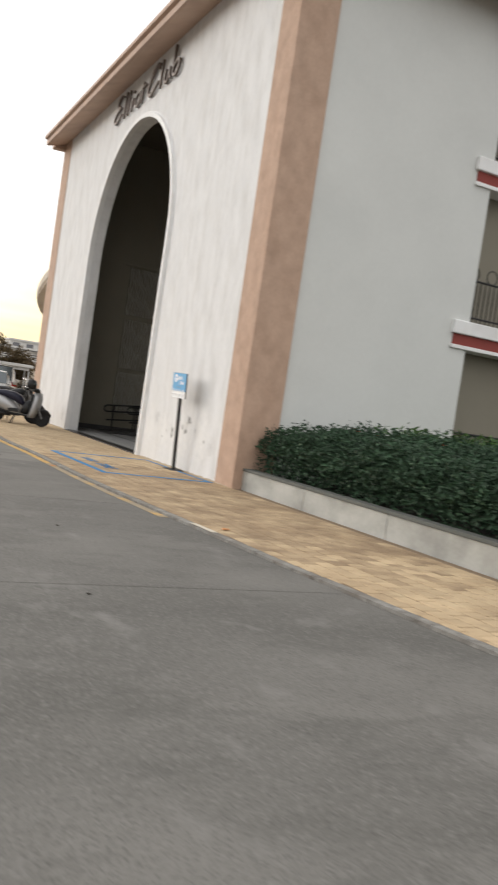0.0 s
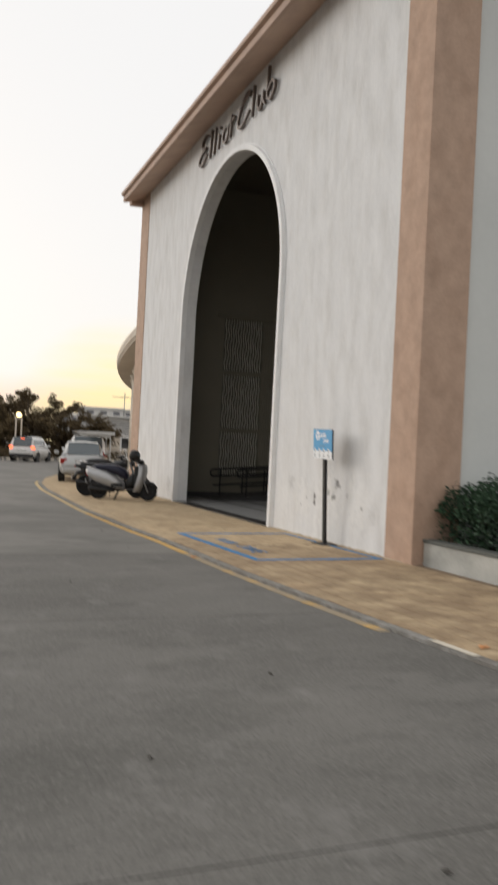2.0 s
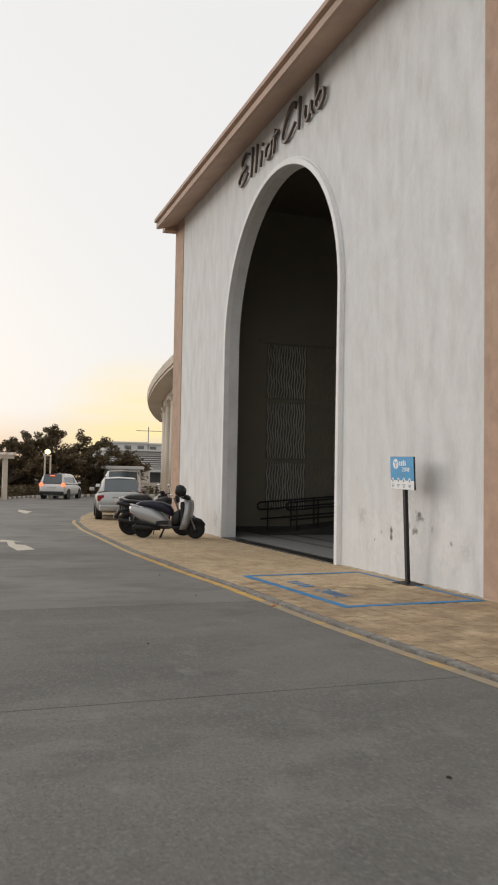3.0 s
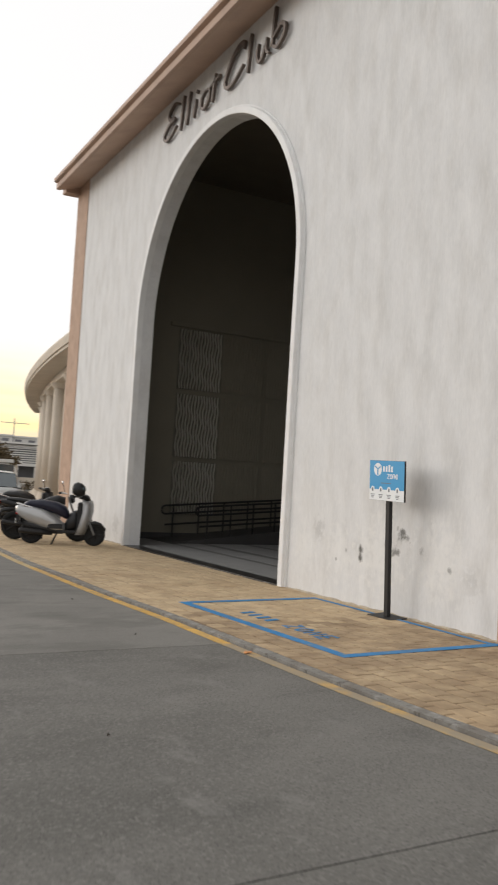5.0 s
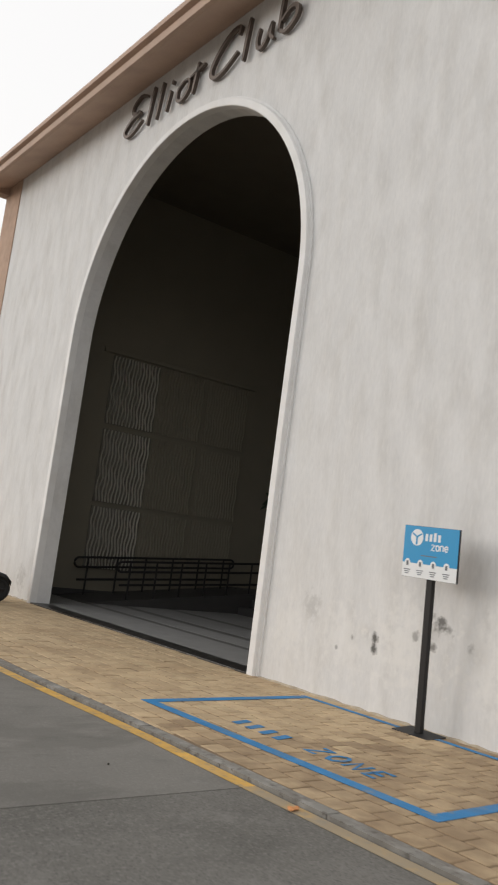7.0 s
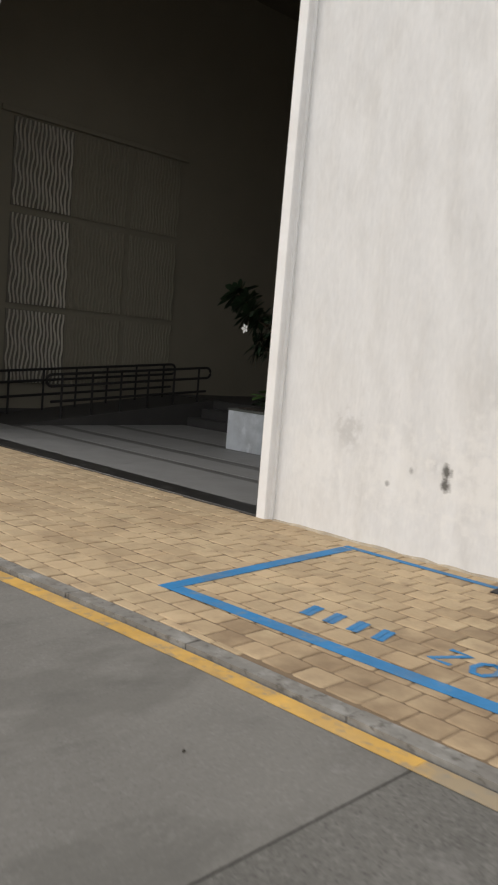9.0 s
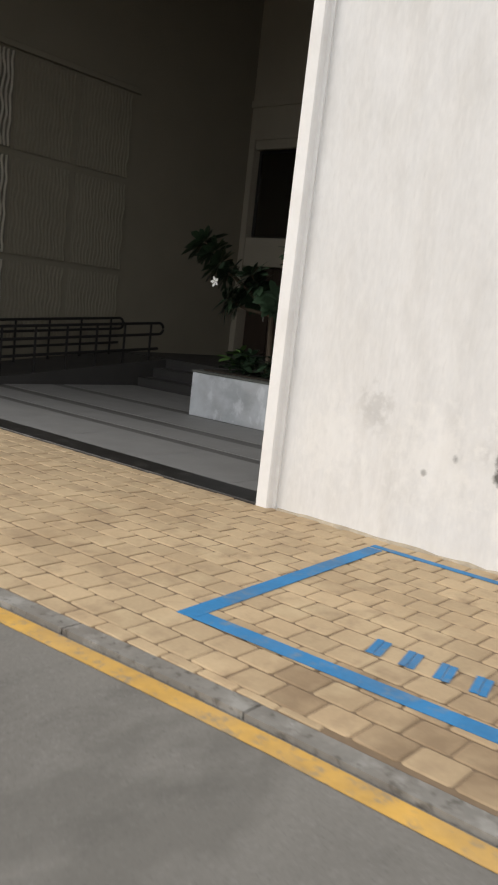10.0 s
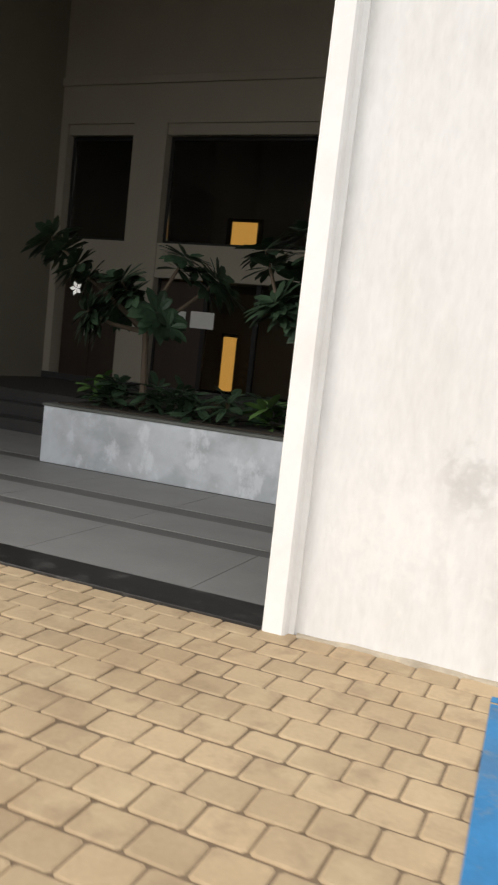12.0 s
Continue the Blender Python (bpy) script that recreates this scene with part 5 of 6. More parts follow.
# ---- cars: along +y, nose away ----
def car(m, paint, label, length, width, belt, roof_z, boxy, lit, group="cars"):
    c = thing("car", m, label, "car", group)
    h, w = length / 2, width / 2
    bonnet = belt - 0.06
    boot = belt + (0.02 if not boxy else 0.0)
    low = 0.24
    rows = [(-h, 0.42, boot - 0.22, 0.80), (-h + 0.06, low + 0.04, boot - 0.03, 0.92), (-h + 0.35, low, boot, 0.98), (-h * 0.45, low - 0.04, belt + 0.02, 1.0), (h * 0.3, low - 0.04, belt, 1.0), (h - 0.75, low - 0.02, bonnet, 0.98), (h - 0.2, low, bonnet - 0.12, 0.90), (h, 0.36, bonnet - 0.28, 0.72)]
    body = loft(bmesh.new(), [(y, 0, (a + b) / 2, w * k, (b - a) / 2) for y, a, b, k in rows], 28, 4.2, axis="y")
    part("body", body, paint, c, smooth=True)
    if boxy:
        stations = [(-h + 0.10, belt - 0.02, belt + 0.02, 0.84), (-h + 0.28, belt - 0.02, roof_z - 0.03, 0.80), (0.0, belt - 0.04, roof_z, 0.80), (h * 0.28, belt - 0.04, roof_z - 0.05, 0.78), (h * 0.62, belt - 0.06, belt, 0.80)]
    else:
        stations = [(-h + 0.62, belt - 0.02, belt + 0.03, 0.82), (-h + 1.12, belt - 0.02, roof_z - 0.05, 0.76), (-0.1, belt - 0.04, roof_z, 0.76), (h * 0.2, belt - 0.04, roof_z - 0.05, 0.76), (h * 0.56, belt - 0.06, belt, 0.80)]

    def cabin(grow, mat, name, sel):
        bm = bmesh.new()
        ring = []
        for y, a, b, k in stations:
            ww, tw = w * (k + 0.10) + grow, w * k * 0.92 + grow
            ring.append([bm.verts.new(p) for p in ((-ww, y, a), (-(ww * 0.35 + tw * 0.65), y, a + (b - a) * 0.7), (-tw * 0.9, y, b + grow), (0, y, b + 0.03 + grow), (tw * 0.9, y, b + grow), ((ww * 0.35 + tw * 0.65), y, a + (b - a) * 0.7), (ww, y, a))])
        for i, (p, q) in enumerate(zip(ring, ring[1:])):
            for k in range(6):
                if sel(i, k):
                    bm.faces.new((p[k], p[k + 1], q[k + 1], q[k]))
        bmesh.ops.recalc_face_normals(bm, faces=bm.faces)
        return part(name, bm, mat, c, smooth=False)

    cabin(0.0, paint, "cabin_shell", lambda i, k: not (i in (0, 3) and k in (2, 3)))

    def pane(name, a, b, c0, c1, inset=0.08):
        """A pane between two station edges, set 6 mm proud."""
        bm = bmesh.new()
        q = [Vector(v) for v in (a, b, c0, c1)]
        mid = sum(q, Vector()) / 4
        n = (q[1] - q[0]).cross(q[2] - q[0]).normalized()
        n = n if n.dot(mid - Vector((0, 0, 0.9))) > 0 else -n
        vs = [bm.verts.new(v.lerp(mid, inset) + n * 0.006) for v in q]
        vs2 = [bm.verts.new(v.lerp(mid, inset) - n * 0.004) for v in q]
        bm.faces.new(vs)
        for k in range(4):
            bm.faces.new((vs[k], vs[(k + 1) % 4], vs2[(k + 1) % 4], vs2[k]))
        bmesh.ops.recalc_face_normals(bm, faces=bm.faces)
        part(name, bm, CARGLASS, c, "tinted glass")

    def edge_pt(i, side, f):
        y, a, b, k = stations[i]
        ww, tw = w * (k + 0.10), w * k * 0.92
        x = ww + (ww * 0.35 + tw * 0.65 - ww) * (f / 0.7) if f <= 0.7 else (ww * 0.35 + tw * 0.65) + (tw * 0.9 - (ww * 0.35 + tw * 0.65)) * ((f - 0.7) / 0.3)
        return (side * x, y, a + (b - a) * f)

    s0, s1 = stations[0], stations[1]
    xb, xt = w * s0[3] * 0.85, w * s1[3] * 0.85
    pane("rear_window", (-xb, s0[0], s0[2]), (xb, s0[0], s0[2]), (xt, s1[0], s1[2] - 0.01), (-xt, s1[0], s1[2] - 0.01), 0.03)
    s3, s4 = stations[3], stations[4]
    pane("windscreen", (-w * s4[3] * 0.85, s4[0], s4[2]), (w * s4[3] * 0.85, s4[0], s4[2]), (w * s3[3] * 0.85, s3[0], s3[2]), (-w * s3[3] * 0.85, s3[0], s3[2]), 0.02)
    for side in (1, -1):
        pane("side_window", edge_pt(1, side, 0.16), edge_pt(2, side, 0.16), edge_pt(2, side, 0.70), edge_pt(1, side, 0.70), 0.06)
        pane("side_window", edge_pt(2, side, 0.16), edge_pt(3, side, 0.16), edge_pt(3, side, 0.70), edge_pt(2, side, 0.70), 0.06)
        lamp = TAIL if lit else REDLENS
        z0 = belt - (0.30 if not boxy else 0.18)
        part("tail_lamp", box(bmesh.new(), side * w * 0.82 - 0.12, side * w * 0.82 + 0.12, -h + 0.015, -h + 0.20, z0, z0 + 0.20, bevel=0.03), lamp, c, "red tail lamp")
        part("wing_mirror", box(bmesh.new(), side * (w + 0.10) - 0.09, side * (w + 0.10) + 0.09, h * 0.34, h * 0.34 + 0.1, belt, belt + 0.13, bevel=0.03), paint, c)
        for y in (-h + 0.85, h - 0.85):
            wheel(c, side * (w - 0.10), y, 0.32, 0.32, 0.21, axis="x", name="wheel", spokes=7)
            part("wheel_arch", rod(bmesh.new(), (side * (w - 0.22), y, 0.33), (side * (w + 0.004), y, 0.33), 0.375, seg=24), BLACKPLASTIC, c)
        part("door_handle", box(bmesh.new(), side * (w + 0.003) - 0.012, side * (w + 0.003) + 0.012, -0.2, 0.0, belt - 0.14, belt - 0.11), paint, c)
    part("rear_bumper", boxed(-w * 0.88, w * 0.88, -h - 0.05, -h + 0.3, 0.30, 0.52, bevel=0.05), BLACKPLASTIC if boxy else paint, c)
    part("number_plate", boxed(-0.25, 0.25, -h - 0.012 if boxy else -h - 0.012, -h + 0.1, 0.62, 0.73), PLATE, c, "white number plate")
    part("boot_trim", boxed(-0.32, 0.32, -h - 0.008, -h + 0.1, 0.76, 0.79), CHROME, c)
    if lit:
        part("high_brake_lamp", boxed(-0.14, 0.14, -h + 0.13, -h + 0.17, roof_z - 0.14, roof_z - 0.10), TAIL, c)
    return c


car(pose(-0.62, 17.0, ROAD_Z + 0.03, 0, 0, -8), SILVER, "silver saloon car parked half on the paving", 4.45, 1.70, 0.94, 1.44, False, False)
car(pose(0.55, 22.8, ROAD_Z + 0.03, 0, 0, -8), WHITEPAINT, "white tall car parked ahead of the saloon", 4.3, 1.72, 1.02, 1.72, True, False)
car(pose(0.5, 43.5, ROAD_Z, 0, 0, -24), WHITEPAINT, "white compact off-road car with lit tail lamps on the bend", 4.2, 1.78, 1.02, 1.66, True, True)

# ---- the colonnaded building that follows the bend ----
porch = thing("colonnaded_building", pose(2.5, 28, 0), "long cream colonnaded building with a curved front and deep thin eaves", "building")
BEND, BX, BY = 132.5, 130.5, -25.0
A0, A1 = math.asin(9.4 / BEND), math.asin(43.5 / BEND)


def on_bend(r, a):
    return BX - r * math.cos(a), BY + r * math.sin(a)


def swept(r0, r1, z0, z1, lip=0.0, n=36):
    """A curved band between two radii; lip pushes its upper outer edge out."""
    bm = bmesh.new()
    rings = []
    for k in range(n + 1):
        a = A0 + (A1 - A0) * k / n
        rings.append([bm.verts.new((*on_bend(r, a), z)) for r, z in ((r0, z0), (r1, z0), (r1 + lip, z1), (r0, z1))])
    for p, q in zip(rings, rings[1:]):
        for k in range(4):
            bm.faces.new((p[k], p[(k + 1) % 4], q[(k + 1) % 4], q[k]))
    bm.faces.new(rings[0])
    bm.faces.new(rings[-1][::-1])
    bmesh.ops.recalc_face_normals(bm, faces=bm.faces)
    return bm


part("plinth", swept(124.0, BEND - 0.45, -0.1, 0.30), CREAM, porch)
part("wall", swept(124.0, BEND - 3.4, 0.302, 5.60), CREAM, porch)
part("beam", swept(BEND - 1.45, BEND - 0.85, 5.30, 5.60), CREAM, porch)
part("soffit", swept(124.0, BEND - 0.06, 5.602, 5.70), CREAM, porch, "deep cream soffit")
part("fascia", swept(BEND - 0.5, BEND, 5.702, 5.90, 0.05), CREAM, porch, "thin cream eaves fascia")
part("coping", swept(BEND - 0.6, BEND + 0.05, 5.902, 5.97), CREAM, porch)
part("roof", swept(124.0, BEND - 0.75, 5.972, 6.15, -0.9), BROWNROOF, porch, "low brown roof behind the eaves")
bays = 10
for k in range(bays):
    a = A0 + (A1 - A0) * (k + 0.45) / bays
    x, y = on_bend(BEND - 1.15, a)
    column = part("column", rod(bmesh.new(), (x, y, 0.58), (x, y, 5.06), 0.34, 0.30, 20), CREAM, porch, smooth=True)
    part("base", rod(bmesh.new(), (x, y, 0.302), (x, y, 0.578), 0.46, 0.42, 20), CREAM, column)
    part("capital", rod(bmesh.new(), (x, y, 5.062), (x, y, 5.298), 0.32, 0.46, 20), CREAM, column)
    a += 0.5 * (A1 - A0) / bays
    x, y = on_bend(BEND - 3.39, a)
    door = part("doorway", boxed(-0.06, 0.06, -0.62, 0.62, 0.32, 2.62, bevel=0.01), WOODDARK, porch, "dark doorway")
    upper = part("upper_window", boxed(-0.06, 0.06, -0.6, 0.6, 3.5, 4.7, bevel=0.01), FARDARK, porch, "dark window")
    for ob in (door, upper):
        ob.matrix_local = pose(x, y, 0, 0, 0, -math.degrees(a))

# ---- the far side of the bend ----
FARK = [(-16, 24), (-9, 31), (-4.7, 37.5), (-0.8, 47.5), (4.0, 53.5), (14, 57)]
far_kerb = tagged(new("far_kerb"), "far kerb painted in dark and pale blocks", "kerb", kind="structure")
n = 0
for (xa, ya), (xb, yb) in zip(FARK, FARK[1:]):
    d = math.hypot(xb - xa, yb - ya)
    for k in range(int(d / 0.5)):
        f = (k + 0.5) * 0.5 / d
        ob = part("kerb_block", boxed(-0.24, 0.24, -0.08, 0.08, -0.08, 0.13, bevel=0.015), ROADWHITE if n % 2 else KERB, far_kerb)
        ob.matrix_local = pose(xa + (xb - xa) * f, ya + (yb - ya) * f, ROAD_Z, 0, 0, math.degrees(math.atan2(yb - ya, xb - xa)))
        n += 1
verts_c = []
for (xa, ya), (xb, yb) in zip(FARK[2:], FARK[3:]):
    for f in np.linspace(0, 1, 14):
        verts_c.append((xa + (xb - xa) * f - 0.9, ya + (yb - ya) * f + 1.0, 0.38, 0.6))
tagged(leaf_cloud("far_hedge", verts_c, 9000, 0.09, FARLEAF, 0.75, 21), "low dark hedge along the far kerb", "hedge", kind="stuff")
solid("compound_wall", boxed(-24, 26, 60, 60.3, -0.1, 1.05), CREAM, "long low cream compound wall", "wall")

pergola = thing("pergola", pose(-6.6, 40.5, 0, 0, 0, 14), "cream pergola shelter beside the road", "pergola")
for x in (-3.0, 0.0, 3.0):
    for y in (-1.3, 1.3):
        part("post", boxed(x - 0.14, x + 0.14, y - 0.14, y + 0.14, -0.1, 2.5, bevel=0.02), CREAM, pergola)
part("beam", boxed(-3.5, 3.5, -1.5, -1.2, 2.5, 2.75), CREAM, pergola)
part("beam", boxed(-3.5, 3.5, 1.2, 1.5, 2.5, 2.75), CREAM, pergola)
for k in range(15):
    part("slat", boxed(-3.5 + 0.49 * k, -3.38 + 0.49 * k, -1.9, 1.9, 2.752, 2.9), CREAM, pergola)
part("seat_wall", boxed(-3.0, 3.0, 1.0, 1.3, -0.1, 0.95), CREAM, pergola)


def tree(x, y, h, spread, seed, label, leaves=9000):
    """A short trunk, spreading limbs with twigs, and leaf sprays along the twigs."""
    rng = random.Random(seed)
    t = thing("tree", pose(x, y, -0.05), label, "tree", "trees by the bend")
    fork = Vector((0.1, 0.05, h * 0.24))
    trunk = bmesh.new()
    rod(trunk, (0, 0, -0.05), (0.06, 0.02, fork.z * 0.5), 0.20, 0.16, 10)
    rod(trunk, (0.06, 0.02, fork.z * 0.5), fork, 0.16, 0.13, 10)
    part("trunk", trunk, BARK, t)
    clumps = []
    for k in range(13):
        a = 2.4 * k + rng.uniform(-0.3, 0.3)
        up = rng.uniform(0.25, 1.0)
        r = spread * math.sqrt(1.02 - 0.72 * up * up) * rng.uniform(0.7, 1.1)
        tip = Vector((r * math.cos(a), r * 0.6 * math.sin(a), fork.z + (h - fork.z) * up * rng.uniform(0.85, 1.05)))
        mid = fork.lerp(tip, 0.5) + Vector((0, 0, rng.uniform(0.0, 0.35)))
        limb = bmesh.new()
        rod(limb, fork - Vector((0, 0, 0.1)), mid, 0.08, 0.05, 6)
        rod(limb, mid, tip, 0.05, 0.015, 6)
        for j in range(9):
            p = mid.lerp(tip, rng.uniform(-0.5, 1.0)) if j > 2 else tip
            d = Vector(((tip.x - fork.x) * 0.3 + rng.uniform(-0.9, 0.9), rng.uniform(-0.7, 0.7), rng.uniform(-0.25, 0.65)))
            q = p + d.normalized() * rng.uniform(0.45, 1.05)
            rod(limb, p, q, 0.02, 0.008, 4)
            for f in (0.35, 0.65, 0.9, 1.1):
                c = p.lerp(q, f)
                clumps.append((c.x, c.y, c.z, rng.uniform(0.18, 0.42)))
        part("limb", limb, BARK, t)
    leaf_cloud("crown", clumps, int(leaves * 1.5), 0.095, FARLEAF, 0.6, seed, t, flat=0.5)
    return t


def shrub(x, y, h, spread, seed):
    """A wide thicket of upright stems under the trees."""
    rng = random.Random(seed)
    s = thing("shrub", pose(x, y, -0.05), "dark thick shrub under the trees by the bend", "shrub", "shrubs by the bend")
    clumps = []
    for k in range(12):
        bx = rng.uniform(-spread, spread) * 0.7
        tip = Vector((bx + rng.uniform(-0.6, 0.6), rng.uniform(-0.6, 0.6), h * rng.uniform(0.6, 1.05)))
        part("stem", rod(bmesh.new(), (bx * 0.6, 0, -0.05), tip, 0.035, 0.012, 5), BARK, s)
        for j in range(6):
            c = Vector((bx * 0.6, 0, 0)).lerp(tip, rng.uniform(0.1, 1.0))
            clumps.append((c.x + rng.uniform(-0.5, 0.5), c.y + rng.uniform(-0.4, 0.4), c.z, rng.uniform(0.25, 0.5)))
    leaf_cloud("foliage", clumps, 5000, 0.085, FARLEAF, 0.7, seed, s)


tree(-2.6, 53, 4.3, 3.3, 31, "broad dark tree standing beyond the bend")
tree(1.3, 54, 5.2, 3.9, 32, "taller dark tree against the sunset", 12000)
tree(4.6, 57, 4.5, 3.2, 33, "dark tree with a ragged crown")
tree(7.6, 58.5, 3.1, 2.0, 34, "small dark tree by the compound wall", 5000)
tree(-6.5, 56, 4.2, 2.8, 35, "dark tree behind the pergola")
tree(-0.6, 58, 4.7, 3.0, 36, "dark tree standing behind the others")
for k, (x, y, h) in enumerate(((-5.0, 54.5, 2.2), (-2.4, 54.5, 2.5), (0.2, 55, 2.6), (2.6, 55.5, 2.6), (5.0, 58, 2.3), (7.2, 59, 1.8))):
    shrub(x, y, h, 2.0, 60 + k)

lamp_post = thing("street_lamp", pose(0.16, 49.6, 0), "twin-poled street lamp with a lit globe", "street lamp")
part("pole", rod(bmesh.new(), (-0.18, 0, -0.1), (-0.18, 0, 3.0), 0.07, 0.06, 10), CREAM, lamp_post)
part("pole", rod(bmesh.new(), (0.22, 0, -0.1), (0.22, 0, 2.95), 0.07, 0.06, 10), CREAM, lamp_post)
part("globe", loft(bmesh.new(), [(-0.2, 0, 3.28, 0.06, 0.06), (-0.13, 0, 3.28, 0.14, 0.14), (0, 0, 3.28, 0.19, 0.19), (0.13, 0, 3.28, 0.14, 0.14), (0.2, 0, 3.28, 0.06, 0.06)], 16, 2), STREETGLOW, lamp_post, "glowing warm globe", smooth=True)
part("arm", boxed(-0.3, 0.3, -0.05, 0.05, 2.95, 3.06), CREAM, lamp_post)

# pavilion with louvred front, canopy, gabled hut and far blocks
pavilion = thing("louvred_pavilion", pose(15.0, 72, 0), "pale pavilion with louvred front over columns", "building")
part("back_wall", boxed(-6.5, 9, 2.0, 2.3, -0.1, 4.0), FARDARK, pavilion)
part("roof", boxed(-6.9, 9, -0.6, 3.0, 4.25, 4.45), FARWHITE, pavilion)
part("beam", boxed(-6.7, 9, -0.2, 0.2, 2.1, 2.4), FARWHITE, pavilion)
for k in range(8):
    part("louvre", boxed(-6.6, 9, -0.1, 0.1, 2.48 + 0.22 * k, 2.60 + 0.22 * k), FARWHITE, pavilion)
for k in range(8):
    part("column", rod(bmesh.new(), (-6.2 + 2.0 * k, 0, -0.1), (-6.2 + 2.0 * k, 0, 2.1), 0.22, seg=12), FARWHITE, pavilion)
canopy = thing("white_canopy", pose(6.8, 55, 0), "small white flat canopy on posts", "canopy")
part("roof", boxed(-1.6, 1.6, -1.2, 1.2, 2.15, 2.4, bevel=0.03), FARWHITE, canopy)
part("fascia", boxed(-1.3, 1.3, -1.0, 1.0, 1.9, 2.15), FARWHITE, canopy)
for x in (-1.3, 1.3):
    for y in (-0.9, 0.9):
        part("post", rod(bmesh.new(), (x, y, -0.1), (x, y, 1.9), 0.06, seg=8), FARWHITE, canopy)
hut = thing("gabled_hut", pose(9.3, 64, 0), "small hut with a brown gabled roof", "hut")
part("wall", boxed(-1.5, 1.5, -1.2, 1.2, -0.1, 2.2), CREAM, hut)
part("roof", prism(bmesh.new(), [(-1.9, 2.2), (0, 3.3), (1.9, 2.2)], "y", -1.5, 1.5), BROWNROOF, hut)
part("gable_trim", tube(bmesh.new(), [(-1.9, -1.55, 2.2), (0, -1.55, 3.3), (1.9, -1.55, 2.2)], 0.08, 6), FARWHITE, hut)


def tower(x, y, w, d, floors, label):
    b = thing("apartment_building", pose(x, y, 0), label, "building", "far apartment blocks")
    h = floors * 3.0
    part("wall", boxed(-w / 2, w / 2, 0, d, -0.1, h), FARWHITE, b)
    part("roof", boxed(-w / 2 - 0.4, w / 2 + 0.4, -0.4, d + 0.4, h, h + 0.5), FARWHITE, b)
    nx = max(3, int(w / 4))
    for f in range(floors):
        part("balcony", boxed(-w / 2 - 0.2, w / 2 + 0.2, -0.9, -0.01, f * 3.0 + 0.1, f * 3.0 + 0.35), FARWHITE, b)
        for k in range(nx):
            x0 = -w / 2 + w * (k + 0.25) / nx
            part("window", boxed(x0, x0 + w / nx * 0.5, -0.06, 0.1, f * 3.0 + 1.0, f * 3.0 + 2.4), FARDARK, b)


tower(31, 215, 7, 10, 3, "small pale apartment block on the skyline")
tower(43, 235, 12, 10, 4, "long pale apartment block on the skyline")
tower(60, 240, 20, 10, 4, "wide pale apartment block on the skyline")
crane = thing("tower_crane", pose(50, 238, 0), "thin tower crane above the far blocks", "crane")
part("mast", rod(bmesh.new(), (0, 0, -0.1), (0, 0, 17.5), 0.14, seg=6), GREYMETAL, crane)
part("jib", rod(bmesh.new(), (-4, 0, 16.2), (4.5, 0, 16.2), 0.11, seg=6), GREYMETAL, crane)

# ---- small litter ----
rng = random.Random(2)
for x, y, w, mat, label in ((-2.73, -3.84, 0.04, SCRAP, "crumpled orange wrapper on the yellow line"), (-2.05, -8.95, 0.045, SCRAP, "small orange scrap on the kerb")):
    bm = bmesh.new()
    loft(bm, [(-w, 0, 0.008, 0.012, 0.004), (-w * 0.3, 0.008, 0.014, 0.028, 0.010), (w * 0.2, -0.004, 0.010, 0.022, 0.006), (w, 0, 0.012, 0.016, 0.008)], 9, 1.6)
    ob = solid("litter_scrap", bm, mat, label, "litter", kind="thing")
    ob.matrix_world = pose(x, y, ROAD_Z + 0.004 if x < edge(y) - 0.13 else 0.0, 0, 0, 20)
for x, y in ((-4.27, -11.66), (-3.36, -2.81), (-3.9, -9.2), (-4.6, -5.6), (-3.3, -0.6), (-5.0, -10.4)):
    s = rng.uniform(0.008, 0.016)
    bm = bmesh.new()
    loft(bm, [(-s, 0, 0.006, s * 0.3, 0.003), (0, 0, 0.008, s * 0.7, 0.006), (s, 0, 0.006, s * 0.3, 0.003)], 7, 1.8)
    ob = solid("dry_leaf", bm, SOIL, "small dark dry leaf lying on the road", "leaf", "scattered dry leaves", kind="thing")
    ob.matrix_world = pose(x, y, ROAD_Z, 0, 0, rng.uniform(0, 180))

# ---- paving blocks, last ----
rng = np.random.RandomState(17)
LONG, WIDE = 0.2, 0.18


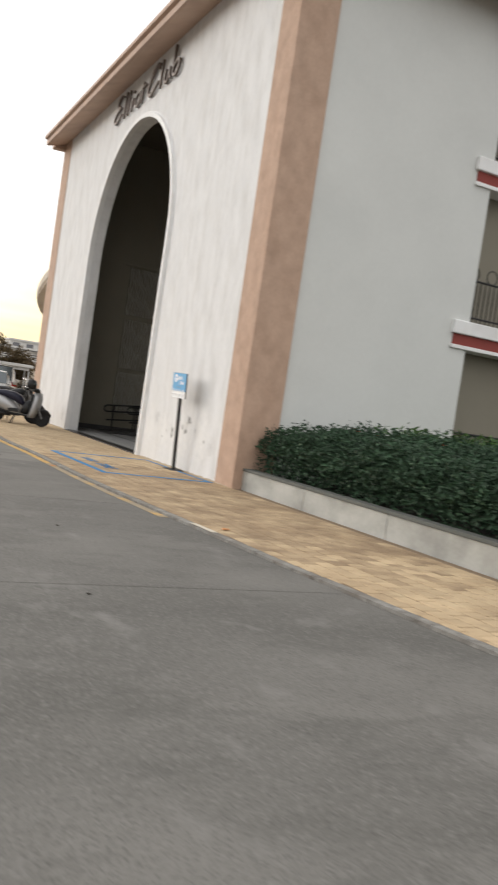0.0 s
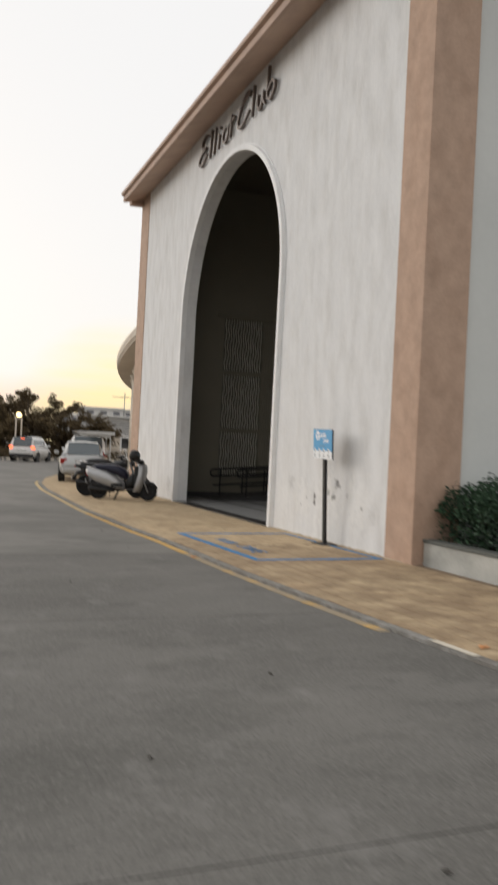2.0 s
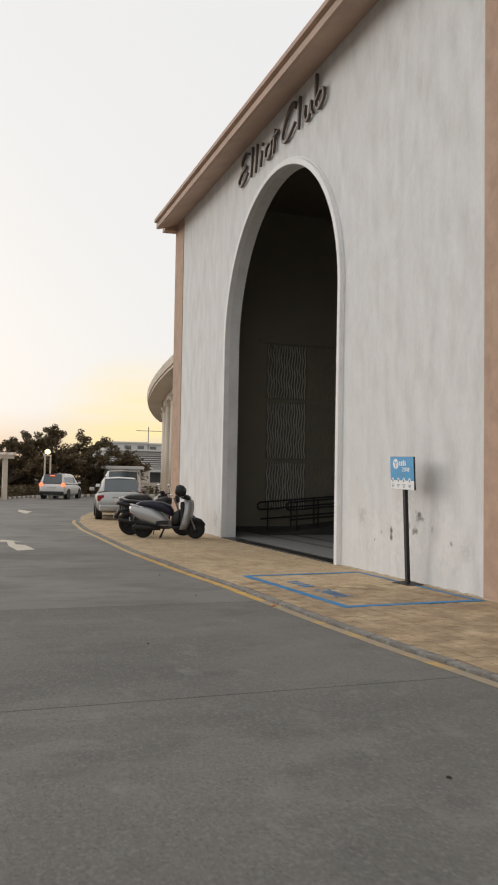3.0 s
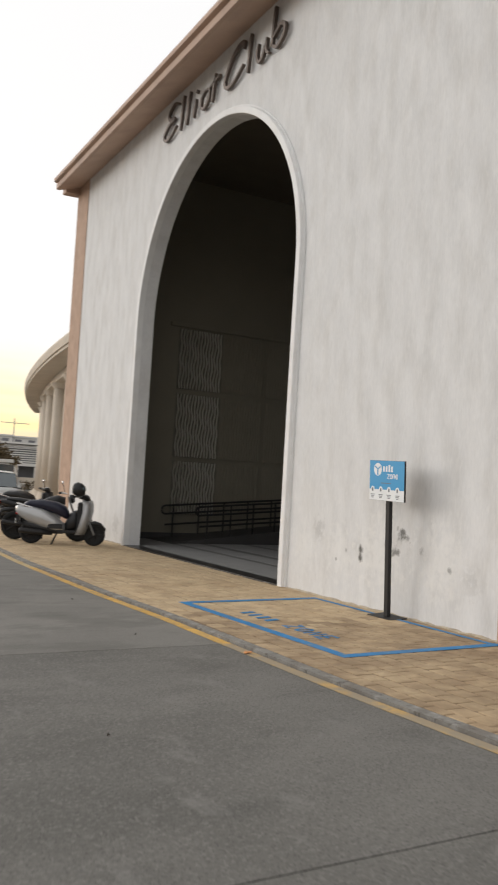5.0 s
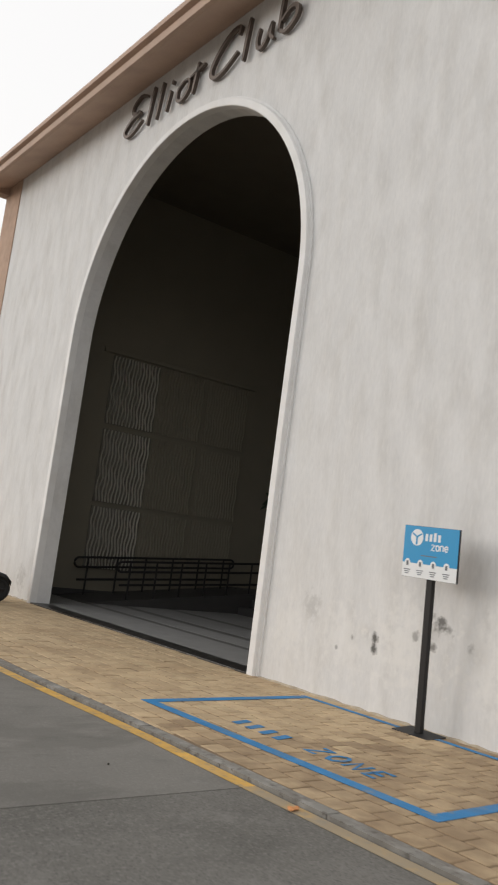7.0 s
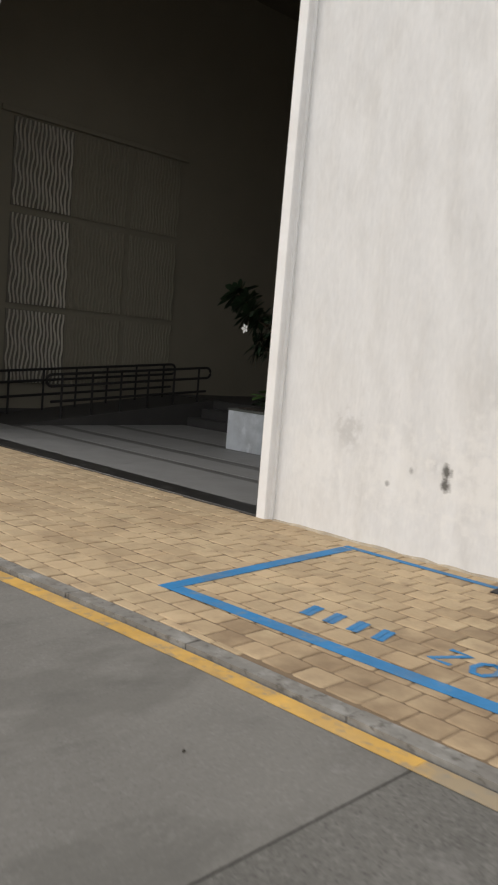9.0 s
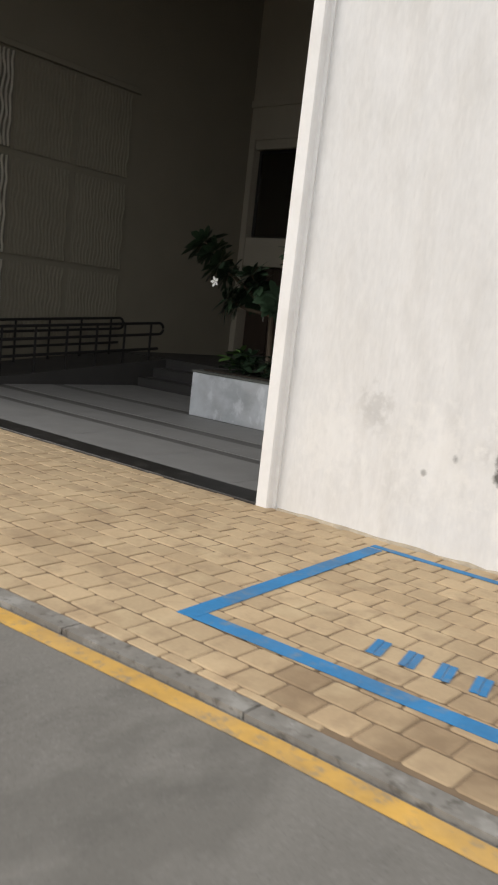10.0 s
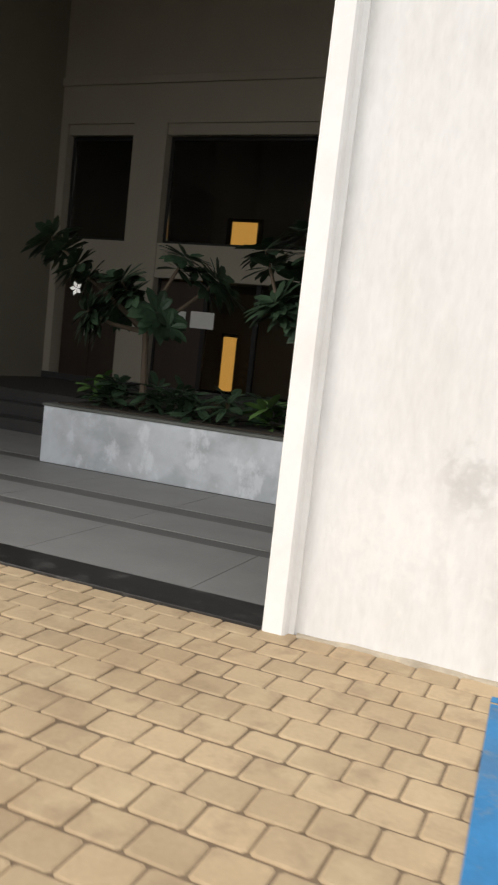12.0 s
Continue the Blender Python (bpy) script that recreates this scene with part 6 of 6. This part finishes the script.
def paver_shape(sx, sy, zt, tilt):
    """A block with a chamfered, slightly wavy rim: verts and faces."""
    a, b, c = sx / 2 - 0.0045, sy / 2 - 0.0045, 0.010
    v = []
    for z, g in ((-0.0075, 0.0), (zt - 0.004, 0.0), (zt, c)):
        r = 0.013
        p, q = a - g, b - g
        v += [(-p + r, -q, z), (p - r, -q, z), (p, -q + r, z), (p, q - r, z), (p - r, q, z), (-p + r, q, z), (-p, q - r, z), (-p, -q + r, z)]
    f = [tuple(range(16, 24))]
    for r in (0, 8):
        f += [(r + k, r + (k + 1) % 8, r + 8 + (k + 1) % 8, r + 8 + k) for k in range(8)]
    return v, f


SHAPES = []
for k in range(5):
    v, f = paver_shape(WIDE, LONG, 0.0, 0)
    me = bpy.data.meshes.new("paving_block")
    me.from_pydata([(x, y, z + (0.0012 * (k - 2) + 0.006 * (k - 2) * x if z > -0.0065 else 0)) for x, y, z in v], [], f)
    me.materials.append(PAVER_OWN)
    SHAPES.append(me)
near, clean, worn, base = 0, ([], []), ([], []), paver_shape(WIDE, LONG, 0.0, 0)
for row in range(-26, 30):
    for col in range(-95, 150):
        y = col * LONG + 0.04 + (LONG / 2 if row % 2 else 0.0)
        x = -0.09 - row * WIDE
        e = edge(y) + 0.002
        if x + WIDE * 0.3 < e or (x > -0.05 if y < 12 else x + WIDE / 2 > house_side(y)):
            continue
        sx = 1.0
        if x - WIDE / 2 < e:
            lo, hi = e, x + WIDE / 2
            x, sx = (lo + hi) / 2, (hi - lo) / WIDE
        if -0.9 < y < 2.75 and near < 300:
            ob = new("paving_block", SHAPES[rng.randint(5)])
            ob.matrix_world = pose(x, y, rng.uniform(-0.0012, 0.0008), rng.uniform(-0.35, 0.35), rng.uniform(-0.35, 0.35), rng.uniform(-1.2, 1.2)) @ Matrix.Diagonal((sx, 1, 1, 1))
            ob.parent = pavement
            near += 1
        else:
            a = rng.uniform(-0.014, 0.014)
            ca, sa, dz, tx, ty = math.cos(a), math.sin(a), rng.uniform(-0.002, 0.001), rng.uniform(-0.006, 0.006), rng.uniform(-0.006, 0.006)
            # a share of the blocks in this stretch takes the browner copy
            verts, faces = worn if rng.uniform(0, 1) < min((y + 11.5) / 2.5, (-1.6 - y) / 1.6) else clean
            k = len(verts)
            verts += [(x + p * sx * ca - q * sa, y + p * sx * sa + q * ca, z + dz + tx * p + ty * q) for p, q, z in base[0]]
            faces += [tuple(k + i for i in f) for f in base[1]]
for mat, (verts, faces) in ((PAVER, clean), (PAVER_BROWN, worn)):
    rest = pydata("paving_blocks", verts, faces, mat)
    rest.parent = pavement
    tagged(rest, kind="stuff")
